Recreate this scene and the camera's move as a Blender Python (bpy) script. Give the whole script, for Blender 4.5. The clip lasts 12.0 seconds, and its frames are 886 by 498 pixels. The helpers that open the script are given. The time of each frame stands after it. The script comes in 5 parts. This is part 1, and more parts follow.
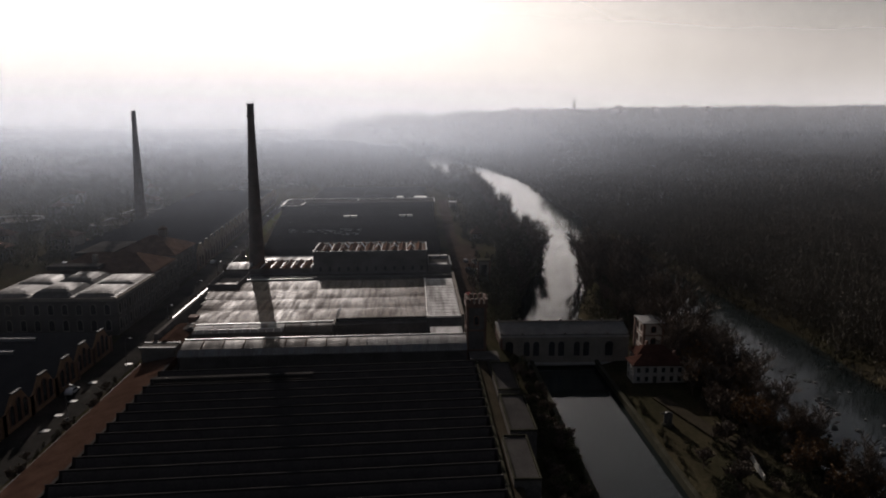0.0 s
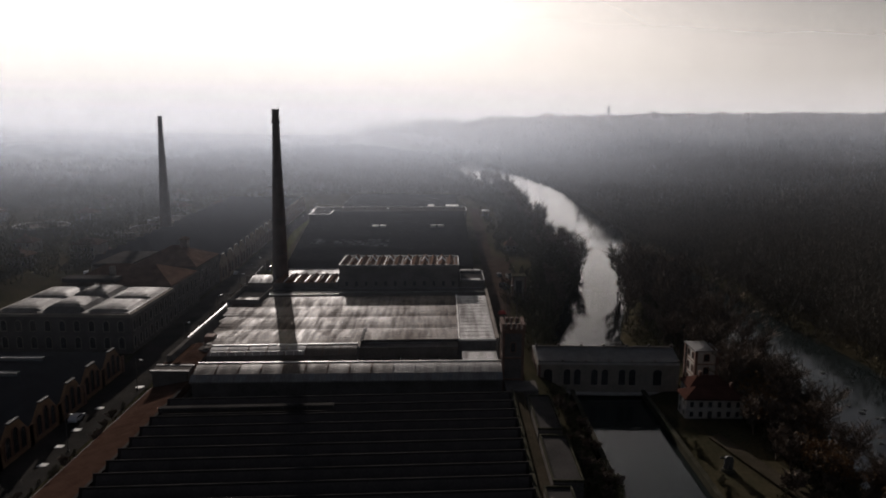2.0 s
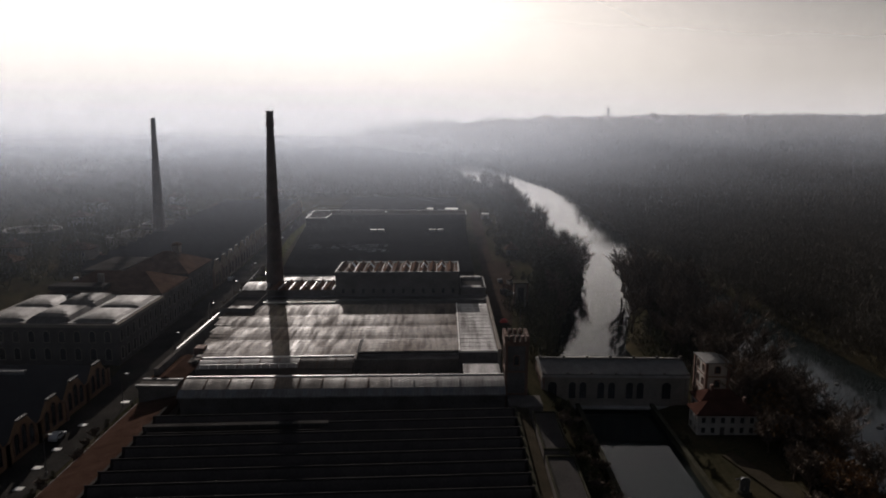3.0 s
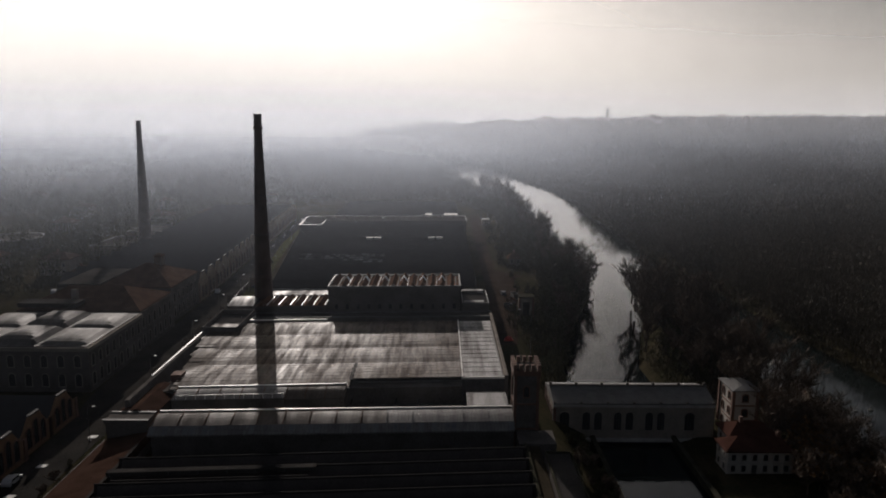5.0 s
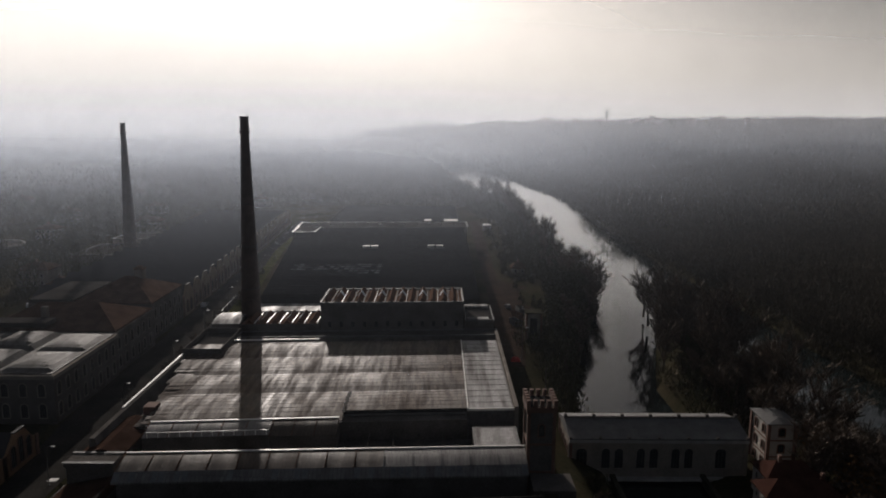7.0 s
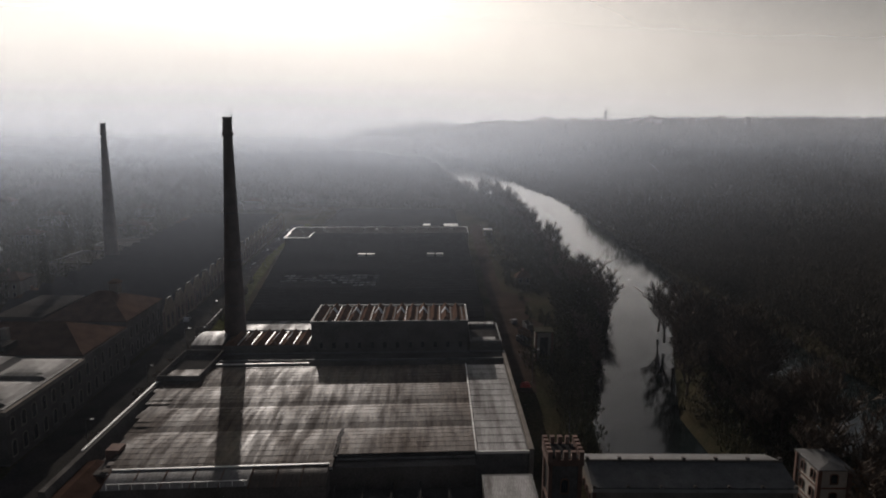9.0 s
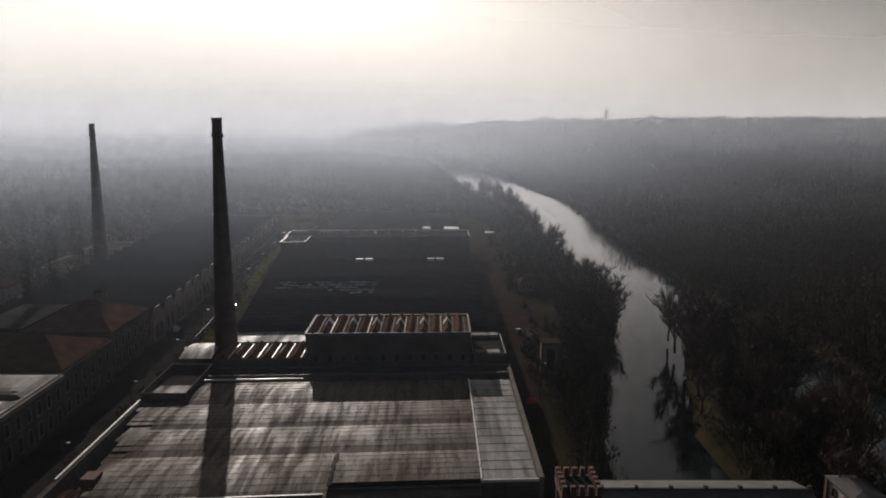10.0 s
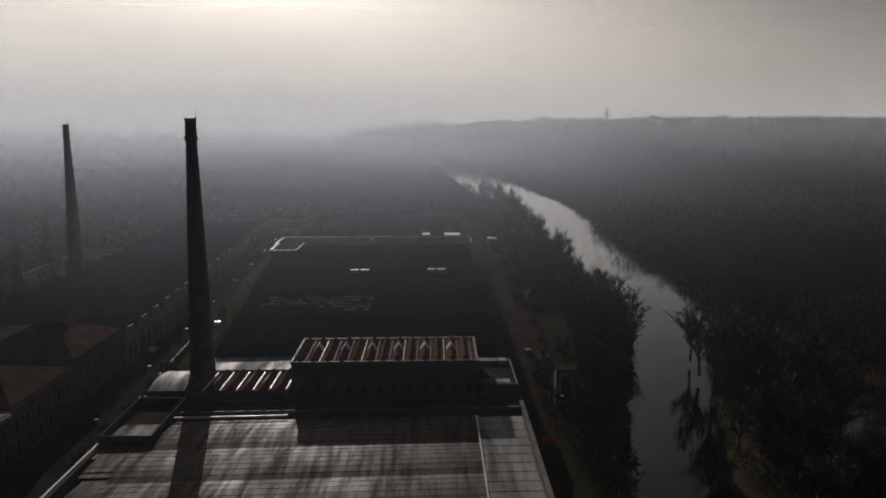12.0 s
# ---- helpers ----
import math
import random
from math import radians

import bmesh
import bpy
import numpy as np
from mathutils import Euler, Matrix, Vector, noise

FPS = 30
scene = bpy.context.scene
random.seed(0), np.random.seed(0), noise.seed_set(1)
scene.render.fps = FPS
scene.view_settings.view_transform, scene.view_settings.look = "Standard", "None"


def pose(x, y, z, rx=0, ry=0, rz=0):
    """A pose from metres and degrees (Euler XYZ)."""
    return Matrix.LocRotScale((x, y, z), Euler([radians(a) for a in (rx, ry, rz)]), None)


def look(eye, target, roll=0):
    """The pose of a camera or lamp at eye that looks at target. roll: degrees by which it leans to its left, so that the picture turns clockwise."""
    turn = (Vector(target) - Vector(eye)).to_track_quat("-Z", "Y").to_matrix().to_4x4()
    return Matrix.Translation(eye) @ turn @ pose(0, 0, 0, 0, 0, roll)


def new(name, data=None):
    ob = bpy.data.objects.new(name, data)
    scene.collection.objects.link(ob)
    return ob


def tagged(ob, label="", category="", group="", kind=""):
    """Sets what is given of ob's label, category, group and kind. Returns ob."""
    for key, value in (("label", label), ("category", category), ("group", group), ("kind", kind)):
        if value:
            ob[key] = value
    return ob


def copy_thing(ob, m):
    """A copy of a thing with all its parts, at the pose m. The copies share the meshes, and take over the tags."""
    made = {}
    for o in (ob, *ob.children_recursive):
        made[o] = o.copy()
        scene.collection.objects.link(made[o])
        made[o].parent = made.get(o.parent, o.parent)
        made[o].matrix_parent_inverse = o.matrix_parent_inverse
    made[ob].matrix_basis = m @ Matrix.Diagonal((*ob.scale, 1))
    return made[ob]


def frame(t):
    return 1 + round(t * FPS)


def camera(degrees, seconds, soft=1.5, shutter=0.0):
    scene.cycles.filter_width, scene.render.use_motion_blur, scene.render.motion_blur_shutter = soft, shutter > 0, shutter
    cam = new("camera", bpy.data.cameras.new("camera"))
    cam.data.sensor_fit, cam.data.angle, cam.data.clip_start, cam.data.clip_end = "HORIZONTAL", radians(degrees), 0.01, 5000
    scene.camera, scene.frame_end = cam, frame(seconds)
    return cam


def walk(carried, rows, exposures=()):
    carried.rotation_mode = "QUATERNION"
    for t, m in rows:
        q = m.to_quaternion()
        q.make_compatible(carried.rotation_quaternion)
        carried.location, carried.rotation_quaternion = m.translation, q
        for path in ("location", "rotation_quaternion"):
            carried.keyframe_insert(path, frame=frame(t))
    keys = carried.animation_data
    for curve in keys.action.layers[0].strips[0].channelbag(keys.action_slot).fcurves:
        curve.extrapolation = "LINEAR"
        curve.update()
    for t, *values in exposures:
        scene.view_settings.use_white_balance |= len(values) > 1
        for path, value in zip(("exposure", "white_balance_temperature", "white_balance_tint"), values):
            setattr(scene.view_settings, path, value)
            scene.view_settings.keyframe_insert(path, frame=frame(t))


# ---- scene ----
cam = camera(62.8, 12.0, soft=1.9)
PATH = [
    (0, (2.542, 2.744, 69.933), (2.622, 4.709, 69.568), 0.2),
    (0.5, (2.497, 6.71, 70.003), (2.549, 8.677, 69.642), 0.3),
    (1, (2.413, 10.627, 70.118), (2.444, 12.595, 69.762), 0.3),
    (1.5, (2.313, 14.53, 70.259), (2.325, 16.499, 69.906), 0.4),
    (2, (2.119, 18.407, 70.396), (2.116, 20.376, 70.045), 0.4),
    (2.5, (1.981, 22.321, 70.504), (1.98, 24.291, 70.156), 0.4),
    (3, (1.848, 26.334, 70.604), (1.848, 28.304, 70.257), 0.4),
    (5, (1.014, 43.046, 71.387), (1.02, 45.016, 71.043), 0.4),
    (5.5, (0.792, 47.239, 71.51), (0.8, 49.209, 71.167), 0.3),
    (6, (0.536, 51.424, 71.622), (0.545, 53.395, 71.28), 0.4),
    (6.5, (0.251, 55.687, 71.725), (0.262, 57.658, 71.384), 0.4),
    (7, (-0.07, 60.204, 71.83), (-0.058, 62.175, 71.49), 0.4),
    (9, (-1.548, 79.449, 72.601), (-1.527, 81.419, 72.258), 0.5),
    (9.5, (-1.878, 84.522, 72.722), (-1.856, 86.492, 72.379), 0.6),
    (10, (-2.059, 89.807, 72.839), (-2.036, 91.777, 72.496), 0.5),
    (10.5, (-2.223, 95.094, 72.942), (-2.199, 97.065, 72.599), 0.5),
    (11, (-2.485, 100.5, 73.042), (-2.459, 102.47, 72.699), 0.5),
    (11.5, (-2.788, 105.902, 73.113), (-2.762, 107.872, 72.77), 0.6),
    (12, (-3.051, 111.243, 73.151), (-3.023, 113.213, 72.807), 0.5),
]
walk(cam, [(t, look(eye, target, roll)) for t, eye, target, roll in PATH], exposures=[(0, 0.3, 6350, 16), (6, 0.1, 6320, 14), (11.6, -0.1, 6350, 13), (12, -0.5, 6350, 13)])

# ---- world and sun: low hazy sun ahead, a little to the west ----
SUN_EL, SUN_AZ = radians(17.0), radians(-14.0)   # azimuth from +y towards +x
world = bpy.data.worlds.new("hazy_sky")
scene.world = world
world.use_nodes = True
wn = world.node_tree
sky = wn.nodes.new("ShaderNodeTexSky")
sky.sky_type = 'NISHITA'
sky.sun_disc = False
sky.sun_elevation, sky.sun_rotation = SUN_EL, SUN_AZ
sky.air_density, sky.dust_density, sky.ozone_density = 1.0, 6.0, 1.0
wn.nodes["Background"].inputs["Strength"].default_value = 0.031
hazy = wn.nodes.new("ShaderNodeHueSaturation")
hazy.inputs["Saturation"].default_value = 0.5
wn.links.new(sky.outputs[0], hazy.inputs["Color"])
wn.links.new(hazy.outputs[0], wn.nodes["Background"].inputs["Color"])
sun = new("sun", bpy.data.lights.new("sun", "SUN"))
sun.data.energy, sun.data.angle, sun.data.color = 3.2, radians(0.6), (1.0, 0.91, 0.8)
sun_dir = Vector((math.sin(SUN_AZ) * math.cos(SUN_EL), math.cos(SUN_AZ) * math.cos(SUN_EL), math.sin(SUN_EL)))
sun.matrix_world = look((0, 0, 0), tuple(-sun_dir))

# ---- materials ----


def material(name, a, b, rough=0.8, scale=0.5, fine=6.0, bump=0.3, metal=0.0, stretch=(1, 1, 1), rough2=None, spec=0.25, vary=0.0):
    """Two colours mixed by noise at two scales on world positions, with relief and uneven gloss."""
    m = bpy.data.materials.new(name)
    m.use_nodes = True
    t = m.node_tree
    bs = t.nodes["Principled BSDF"]
    geo = t.nodes.new("ShaderNodeNewGeometry")
    mp = t.nodes.new("ShaderNodeVectorMath")
    mp.operation = 'MULTIPLY'
    mp.inputs[1].default_value = stretch
    t.links.new(geo.outputs["Position"], mp.inputs[0])
    n1, n2 = t.nodes.new("ShaderNodeTexNoise"), t.nodes.new("ShaderNodeTexNoise")
    for n, s in ((n1, scale), (n2, fine)):
        n.inputs["Scale"].default_value = s
        n.inputs["Detail"].default_value = 6
        t.links.new(mp.outputs[0], n.inputs["Vector"])
    mix = t.nodes.new("ShaderNodeMath")
    mix.operation = 'MULTIPLY_ADD'
    mix.inputs[1].default_value = 0.45
    t.links.new(n2.outputs[0], mix.inputs[0])
    half = t.nodes.new("ShaderNodeMath")
    half.operation = 'MULTIPLY'
    half.inputs[1].default_value = 0.55
    t.links.new(n1.outputs[0], half.inputs[0])
    t.links.new(half.outputs[0], mix.inputs[2])
    ramp = t.nodes.new("ShaderNodeValToRGB")
    ramp.color_ramp.elements[0].position, ramp.color_ramp.elements[1].position = 0.36, 0.64
    ramp.color_ramp.elements[0].color, ramp.color_ramp.elements[1].color = (*a, 1), (*b, 1)
    t.links.new(mix.outputs[0], ramp.inputs[0])
    col = ramp.outputs[0]
    if vary:
        info = t.nodes.new("ShaderNodeObjectInfo")
        hsv = t.nodes.new("ShaderNodeHueSaturation")
        mr = t.nodes.new("ShaderNodeMapRange")
        mr.inputs["To Min"].default_value, mr.inputs["To Max"].default_value = 1 - vary, 1 + vary
        t.links.new(info.outputs["Random"], mr.inputs["Value"])
        t.links.new(mr.outputs[0], hsv.inputs["Value"])
        t.links.new(col, hsv.inputs["Color"])
        col = hsv.outputs[0]
    t.links.new(col, bs.inputs["Base Color"])
    bs.inputs["Metallic"].default_value = metal
    bs.inputs["Specular IOR Level"].default_value = spec
    rr = t.nodes.new("ShaderNodeMapRange")
    rr.inputs["From Min"].default_value, rr.inputs["From Max"].default_value = 0.35, 0.65
    rr.inputs["To Min"].default_value, rr.inputs["To Max"].default_value = rough, rough2 if rough2 is not None else min(1, rough + 0.12)
    t.links.new(n1.outputs[0], rr.inputs["Value"])
    t.links.new(rr.outputs[0], bs.inputs["Roughness"])
    if bump:
        bp = t.nodes.new("ShaderNodeBump")
        bp.inputs["Strength"].default_value, bp.inputs["Distance"].default_value = bump, 0.1
        t.links.new(n2.outputs[0], bp.inputs["Height"])
        t.links.new(bp.outputs[0], bs.inputs["Normal"])
    return m


def leafy(name, a, b, vary=0.35):
    """Foliage or twigs: colour differs from clump to clump, rough, letting a little light through."""
    m = bpy.data.materials.new(name)
    m.use_nodes = True
    t = m.node_tree
    bs = t.nodes["Principled BSDF"]
    geo = t.nodes.new("ShaderNodeNewGeometry")
    noise1 = t.nodes.new("ShaderNodeTexNoise")
    noise1.inputs["Scale"].default_value = 0.03
    t.links.new(geo.outputs["Position"], noise1.inputs["Vector"])
    add = t.nodes.new("ShaderNodeMath")
    add.operation = 'MULTIPLY_ADD'
    add.inputs[1].default_value = 0.5
    t.links.new(geo.outputs["Random Per Island"], add.inputs[0])
    h2 = t.nodes.new("ShaderNodeMath")
    h2.operation = 'MULTIPLY'
    h2.inputs[1].default_value = 0.5
    t.links.new(noise1.outputs[0], h2.inputs[0])
    t.links.new(h2.outputs[0], add.inputs[2])
    ramp = t.nodes.new("ShaderNodeValToRGB")
    ramp.color_ramp.elements[0].position, ramp.color_ramp.elements[1].position = 0.2, 0.8
    ramp.color_ramp.elements[0].color, ramp.color_ramp.elements[1].color = (*a, 1), (*b, 1)
    t.links.new(add.outputs[0], ramp.inputs[0])
    t.links.new(ramp.outputs[0], bs.inputs["Base Color"])
    bs.inputs["Roughness"].default_value = 0.95
    bs.inputs["Specular IOR Level"].default_value = 0.1
    return m


def panelled(name, a, b, rough, rough2, w, h, metal=0.0, dirt=(0.05, 0.04, 0.035), tilt=0.35, amount=0.6, streaky=(0.55, 0.06, 0.3), vary=0.0):
    """Sheet roofing: overlapping sheets w by h metres, streaked dirt running down the slope, uneven wet gloss."""
    m = material(name, a, b, rough, 0.12, 1.6, 0.0, metal, (1.0, 0.45, 1), rough2)
    t = m.node_tree
    bs = t.nodes["Principled BSDF"]
    geo = t.nodes["Geometry"]
    brick = t.nodes.new("ShaderNodeTexBrick")
    brick.inputs["Scale"].default_value = 1.0
    brick.inputs["Brick Width"].default_value, brick.inputs["Row Height"].default_value = w, h
    brick.inputs["Mortar Size"].default_value = 0.05
    brick.inputs["Color1"].default_value, brick.inputs["Color2"].default_value = (1, 1, 1, 1), (0.72, 0.72, 0.72, 1)
    brick.inputs["Mortar"].default_value = (0.3, 0.3, 0.3, 1)
    t.links.new(geo.outputs["Position"], brick.inputs["Vector"])
    streak = t.nodes.new("ShaderNodeTexNoise")
    vm = t.nodes.new("ShaderNodeVectorMath")
    vm.operation = 'MULTIPLY'
    vm.inputs[1].default_value = streaky
    t.links.new(geo.outputs["Position"], vm.inputs[0])
    t.links.new(vm.outputs[0], streak.inputs["Vector"])
    streak.inputs["Scale"].default_value, streak.inputs["Detail"].default_value = 1.0, 8
    sr = t.nodes.new("ShaderNodeMapRange")
    sr.inputs["From Min"].default_value, sr.inputs["From Max"].default_value = 0.42, 0.68
    sr.inputs["To Max"].default_value = amount
    t.links.new(streak.outputs[0], sr.inputs["Value"])
    old = bs.inputs["Base Color"].links[0].from_socket
    mul = t.nodes.new("ShaderNodeMix")
    mul.data_type, mul.blend_type = 'RGBA', 'MULTIPLY'
    mul.inputs["Factor"].default_value = 0.55
    t.links.new(old, mul.inputs["A"])
    t.links.new(brick.outputs["Color"], mul.inputs["B"])
    dm = t.nodes.new("ShaderNodeMix")
    dm.data_type = 'RGBA'
    dm.inputs["B"].default_value = (*dirt, 1)
    t.links.new(sr.outputs[0], dm.inputs["Factor"])
    t.links.new(mul.outputs["Result"], dm.inputs["A"])
    col = dm.outputs["Result"]
    if vary:
        info = t.nodes.new("ShaderNodeObjectInfo")
        both, mr = t.nodes.new("ShaderNodeMath"), t.nodes.new("ShaderNodeMapRange")
        t.links.new(info.outputs["Random"], both.inputs[0])
        t.links.new(geo.outputs["Random Per Island"], both.inputs[1])
        fr = t.nodes.new("ShaderNodeMath")
        fr.operation = 'FRACT'
        t.links.new(both.outputs[0], fr.inputs[0])
        mr.inputs["To Min"].default_value, mr.inputs["To Max"].default_value = 1 - vary, 1 + vary
        t.links.new(fr.outputs[0], mr.inputs["Value"])
        hs = t.nodes.new("ShaderNodeHueSaturation")
        t.links.new(mr.outputs[0], hs.inputs["Value"])
        t.links.new(col, hs.inputs["Color"])
        col = hs.outputs[0]
    t.links.new(col, bs.inputs["Base Color"])
    rmix = t.nodes.new("ShaderNodeMath")
    rmix.operation = 'MULTIPLY_ADD'
    rmix.use_clamp = True
    rmix.inputs[1].default_value = 0.35
    ro = bs.inputs["Roughness"].links[0].from_socket
    t.links.new(sr.outputs[0], rmix.inputs[0])
    t.links.new(ro, rmix.inputs[2])
    t.links.new(rmix.outputs[0], bs.inputs["Roughness"])
    bp = t.nodes.new("ShaderNodeBump")
    bp.inputs["Strength"].default_value, bp.inputs["Distance"].default_value = tilt, 0.06
    t.links.new(brick.outputs["Color"], bp.inputs["Height"])
    t.links.new(bp.outputs[0], bs.inputs["Normal"])
    return m


def ribbed(name, a, b, rough, pitch, axis=0, bump=0.6, metal=0.0, rough2=None):
    """Tiles or corrugated sheet: parallel ribs across one axis."""
    m = material(name, a, b, rough, 0.35, 4.0, 0.0, metal, rough2=rough2)
    t = m.node_tree
    bs = t.nodes["Principled BSDF"]
    geo = t.nodes["Geometry"]
    wv = t.nodes.new("ShaderNodeTexWave")
    wv.bands_direction = 'XYZ'[axis]
    wv.inputs["Scale"].default_value = 0.314 / pitch
    wv.inputs["Distortion"].default_value = 0.4
    t.links.new(geo.outputs["Position"], wv.inputs["Vector"])
    bp = t.nodes.new("ShaderNodeBump")
    bp.inputs["Strength"].default_value, bp.inputs["Distance"].default_value = bump, 0.08
    t.links.new(wv.outputs[0], bp.inputs["Height"])
    t.links.new(bp.outputs[0], bs.inputs["Normal"])
    old = bs.inputs["Base Color"].links[0].from_socket
    mul = t.nodes.new("ShaderNodeMix")
    mul.data_type, mul.blend_type = 'RGBA', 'MULTIPLY'
    mul.inputs["Factor"].default_value = 0.45
    t.links.new(old, mul.inputs["A"])
    t.links.new(wv.outputs[0], mul.inputs["B"])
    t.links.new(mul.outputs["Result"], bs.inputs["Base Color"])
    return m


def water_material():
    m = bpy.data.materials.new("still_water")
    m.use_nodes = True
    t = m.node_tree
    bs = t.nodes["Principled BSDF"]
    bs.inputs["Base Color"].default_value = (0.012, 0.016, 0.016, 1)
    bs.inputs["Roughness"].default_value = 0.05
    bs.inputs["IOR"].default_value = 1.38
    geo = t.nodes.new("ShaderNodeNewGeometry")
    n = t.nodes.new("ShaderNodeTexNoise")
    n.inputs["Scale"].default_value, n.inputs["Detail"].default_value = 0.6, 5
    t.links.new(geo.outputs["Position"], n.inputs["Vector"])
    bp = t.nodes.new("ShaderNodeBump")
    bp.inputs["Strength"].default_value, bp.inputs["Distance"].default_value = 0.06, 0.1
    t.links.new(n.outputs[0], bp.inputs["Height"])
    t.links.new(bp.outputs[0], bs.inputs["Normal"])
    return m


def haze_sheet_material(name, left, right, top, z0=5.0, x_mid=60.0, x_soft=220.0, wisps=0.4, tint=(0.8, 0.88, 1.0), foot_to=20.0):
    """Sheet imitating haze: scatters the low sun through it; thins out with height and away from the sunward side."""
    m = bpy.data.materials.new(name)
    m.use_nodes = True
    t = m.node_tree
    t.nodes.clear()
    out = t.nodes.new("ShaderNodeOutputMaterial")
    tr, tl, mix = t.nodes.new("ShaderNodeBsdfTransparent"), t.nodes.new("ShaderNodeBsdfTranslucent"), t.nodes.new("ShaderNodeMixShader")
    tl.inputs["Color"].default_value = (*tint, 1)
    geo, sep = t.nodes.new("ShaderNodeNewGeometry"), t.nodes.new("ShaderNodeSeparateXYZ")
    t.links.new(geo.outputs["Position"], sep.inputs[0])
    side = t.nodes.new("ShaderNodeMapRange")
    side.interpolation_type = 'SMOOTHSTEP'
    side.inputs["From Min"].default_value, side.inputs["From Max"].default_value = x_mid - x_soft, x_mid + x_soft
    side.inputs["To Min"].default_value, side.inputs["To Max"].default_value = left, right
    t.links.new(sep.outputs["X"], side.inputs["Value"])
    up = t.nodes.new("ShaderNodeMapRange")
    up.interpolation_type = 'SMOOTHSTEP'
    up.inputs["From Min"].default_value, up.inputs["From Max"].default_value = z0, top
    up.inputs["To Min"].default_value, up.inputs["To Max"].default_value = 1.0, 0.0
    t.links.new(sep.outputs["Z"], up.inputs["Value"])
    # fades in above the ground, so the sheets' feet leave no lines
    foot = t.nodes.new("ShaderNodeMapRange")
    foot.interpolation_type = 'SMOOTHSTEP'
    foot.inputs["From Min"].default_value, foot.inputs["From Max"].default_value = 4.0, foot_to
    t.links.new(sep.outputs["Z"], foot.inputs["Value"])
    low = t.nodes.new("ShaderNodeMath")
    low.operation = 'MULTIPLY'
    t.links.new(up.outputs[0], low.inputs[0])
    t.links.new(foot.outputs[0], low.inputs[1])
    n = t.nodes.new("ShaderNodeTexNoise")
    n.inputs["Scale"].default_value, n.inputs["Detail"].default_value = 0.006, 4
    t.links.new(geo.outputs["Position"], n.inputs["Vector"])
    nr = t.nodes.new("ShaderNodeMapRange")
    nr.inputs["To Min"].default_value, nr.inputs["To Max"].default_value = 1 - wisps, 1 + wisps
    t.links.new(n.outputs[0], nr.inputs["Value"])
    a, b = t.nodes.new("ShaderNodeMath"), t.nodes.new("ShaderNodeMath")
    a.operation = b.operation = 'MULTIPLY'
    t.links.new(side.outputs[0], a.inputs[0])
    t.links.new(low.outputs[0], a.inputs[1])
    t.links.new(a.outputs[0], b.inputs[0])
    t.links.new(nr.outputs[0], b.inputs[1])
    t.links.new(b.outputs[0], mix.inputs[0])
    t.links.new(tr.outputs[0], mix.inputs[1])
    t.links.new(tl.outputs[0], mix.inputs[2])
    t.links.new(mix.outputs[0], out.inputs["Surface"])
    return m


M_GROUND = material("winter_grass_and_earth", (0.02, 0.021, 0.012), (0.055, 0.045, 0.028), 0.95, 0.05, 1.2, 0.5, spec=0.06)
M_VERGE = material("rough_verge_grass", (0.02, 0.026, 0.01), (0.085, 0.08, 0.035), 0.95, 0.35, 2.2, 0.6, spec=0.05)
M_MOSS = material("mossy_old_masonry", (0.03, 0.03, 0.022), (0.065, 0.06, 0.045), 0.95, 0.4, 3, 0.4, spec=0.06)
M_ROAD = material("old_asphalt", (0.022, 0.021, 0.02), (0.045, 0.042, 0.038), 0.9, 0.15, 2.5, 0.3, spec=0.06)
M_DIRT = material("gravel_lane", (0.026, 0.018, 0.014), (0.05, 0.036, 0.028), 0.95, 0.15, 2.0, 0.4, spec=0.06)
M_PATH = material("worn_earth_path", (0.028, 0.024, 0.017), (0.055, 0.046, 0.034), 0.95, 0.2, 2.0, 0.4)
M_WATER = water_material()
M_SHED = ribbed("dark_roof_tiles", (0.022, 0.019, 0.018), (0.045, 0.038, 0.035), 0.85, 0.3, 0, 0.6)
M_SHED2 = ribbed("weathered_dark_tiles", (0.034, 0.034, 0.037), (0.06, 0.058, 0.06), 0.8, 0.35, 0, 0.5)
M_GLAZE = material("sooty_wired_glass", (0.045, 0.038, 0.036), (0.085, 0.073, 0.068), 0.6, 0.3, 3, 0.1, rough2=0.85)
M_GLAZE_M = material("dusty_grey_glass", (0.1, 0.105, 0.11), (0.2, 0.2, 0.2), 0.5, 0.4, 3, 0.1)
M_GLAZE_L = material("chalky_whitewashed_glass", (0.3, 0.33, 0.36), (0.5, 0.52, 0.55), 0.4, 0.4, 3, 0.1)
M_CAP = material("grey_lead_flashing", (0.07, 0.068, 0.066), (0.14, 0.136, 0.132), 0.65, 0.5, 4, 0.2)
M_WHITE = material("pale_metal_flashing", (0.55, 0.54, 0.5), (0.75, 0.73, 0.7), 0.4, 0.6, 4, 0.1)
M_MAINROOF = panelled("wet_fibre_cement_sheets", (0.055, 0.037, 0.027), (0.105, 0.075, 0.056), 0.54, 0.78, 1.05, 2.0, dirt=(0.028, 0.02, 0.015), tilt=0.3, amount=0.62, streaky=(1.0, 0.09, 0.2), vary=0.14)
M_MAINROOF.node_tree.nodes["Principled BSDF"].inputs["Specular IOR Level"].default_value = 0.12
M_STRIP = panelled("corrugated_translucent_sheets", (0.16, 0.155, 0.15), (0.3, 0.292, 0.285), 0.5, 0.7, 0.45, 1.4, tilt=0.8, amount=0.75)
M_BARREL = panelled("rusty_sheet_metal", (0.06, 0.044, 0.033), (0.11, 0.085, 0.066), 0.48, 0.72, 0.7, 3.0)
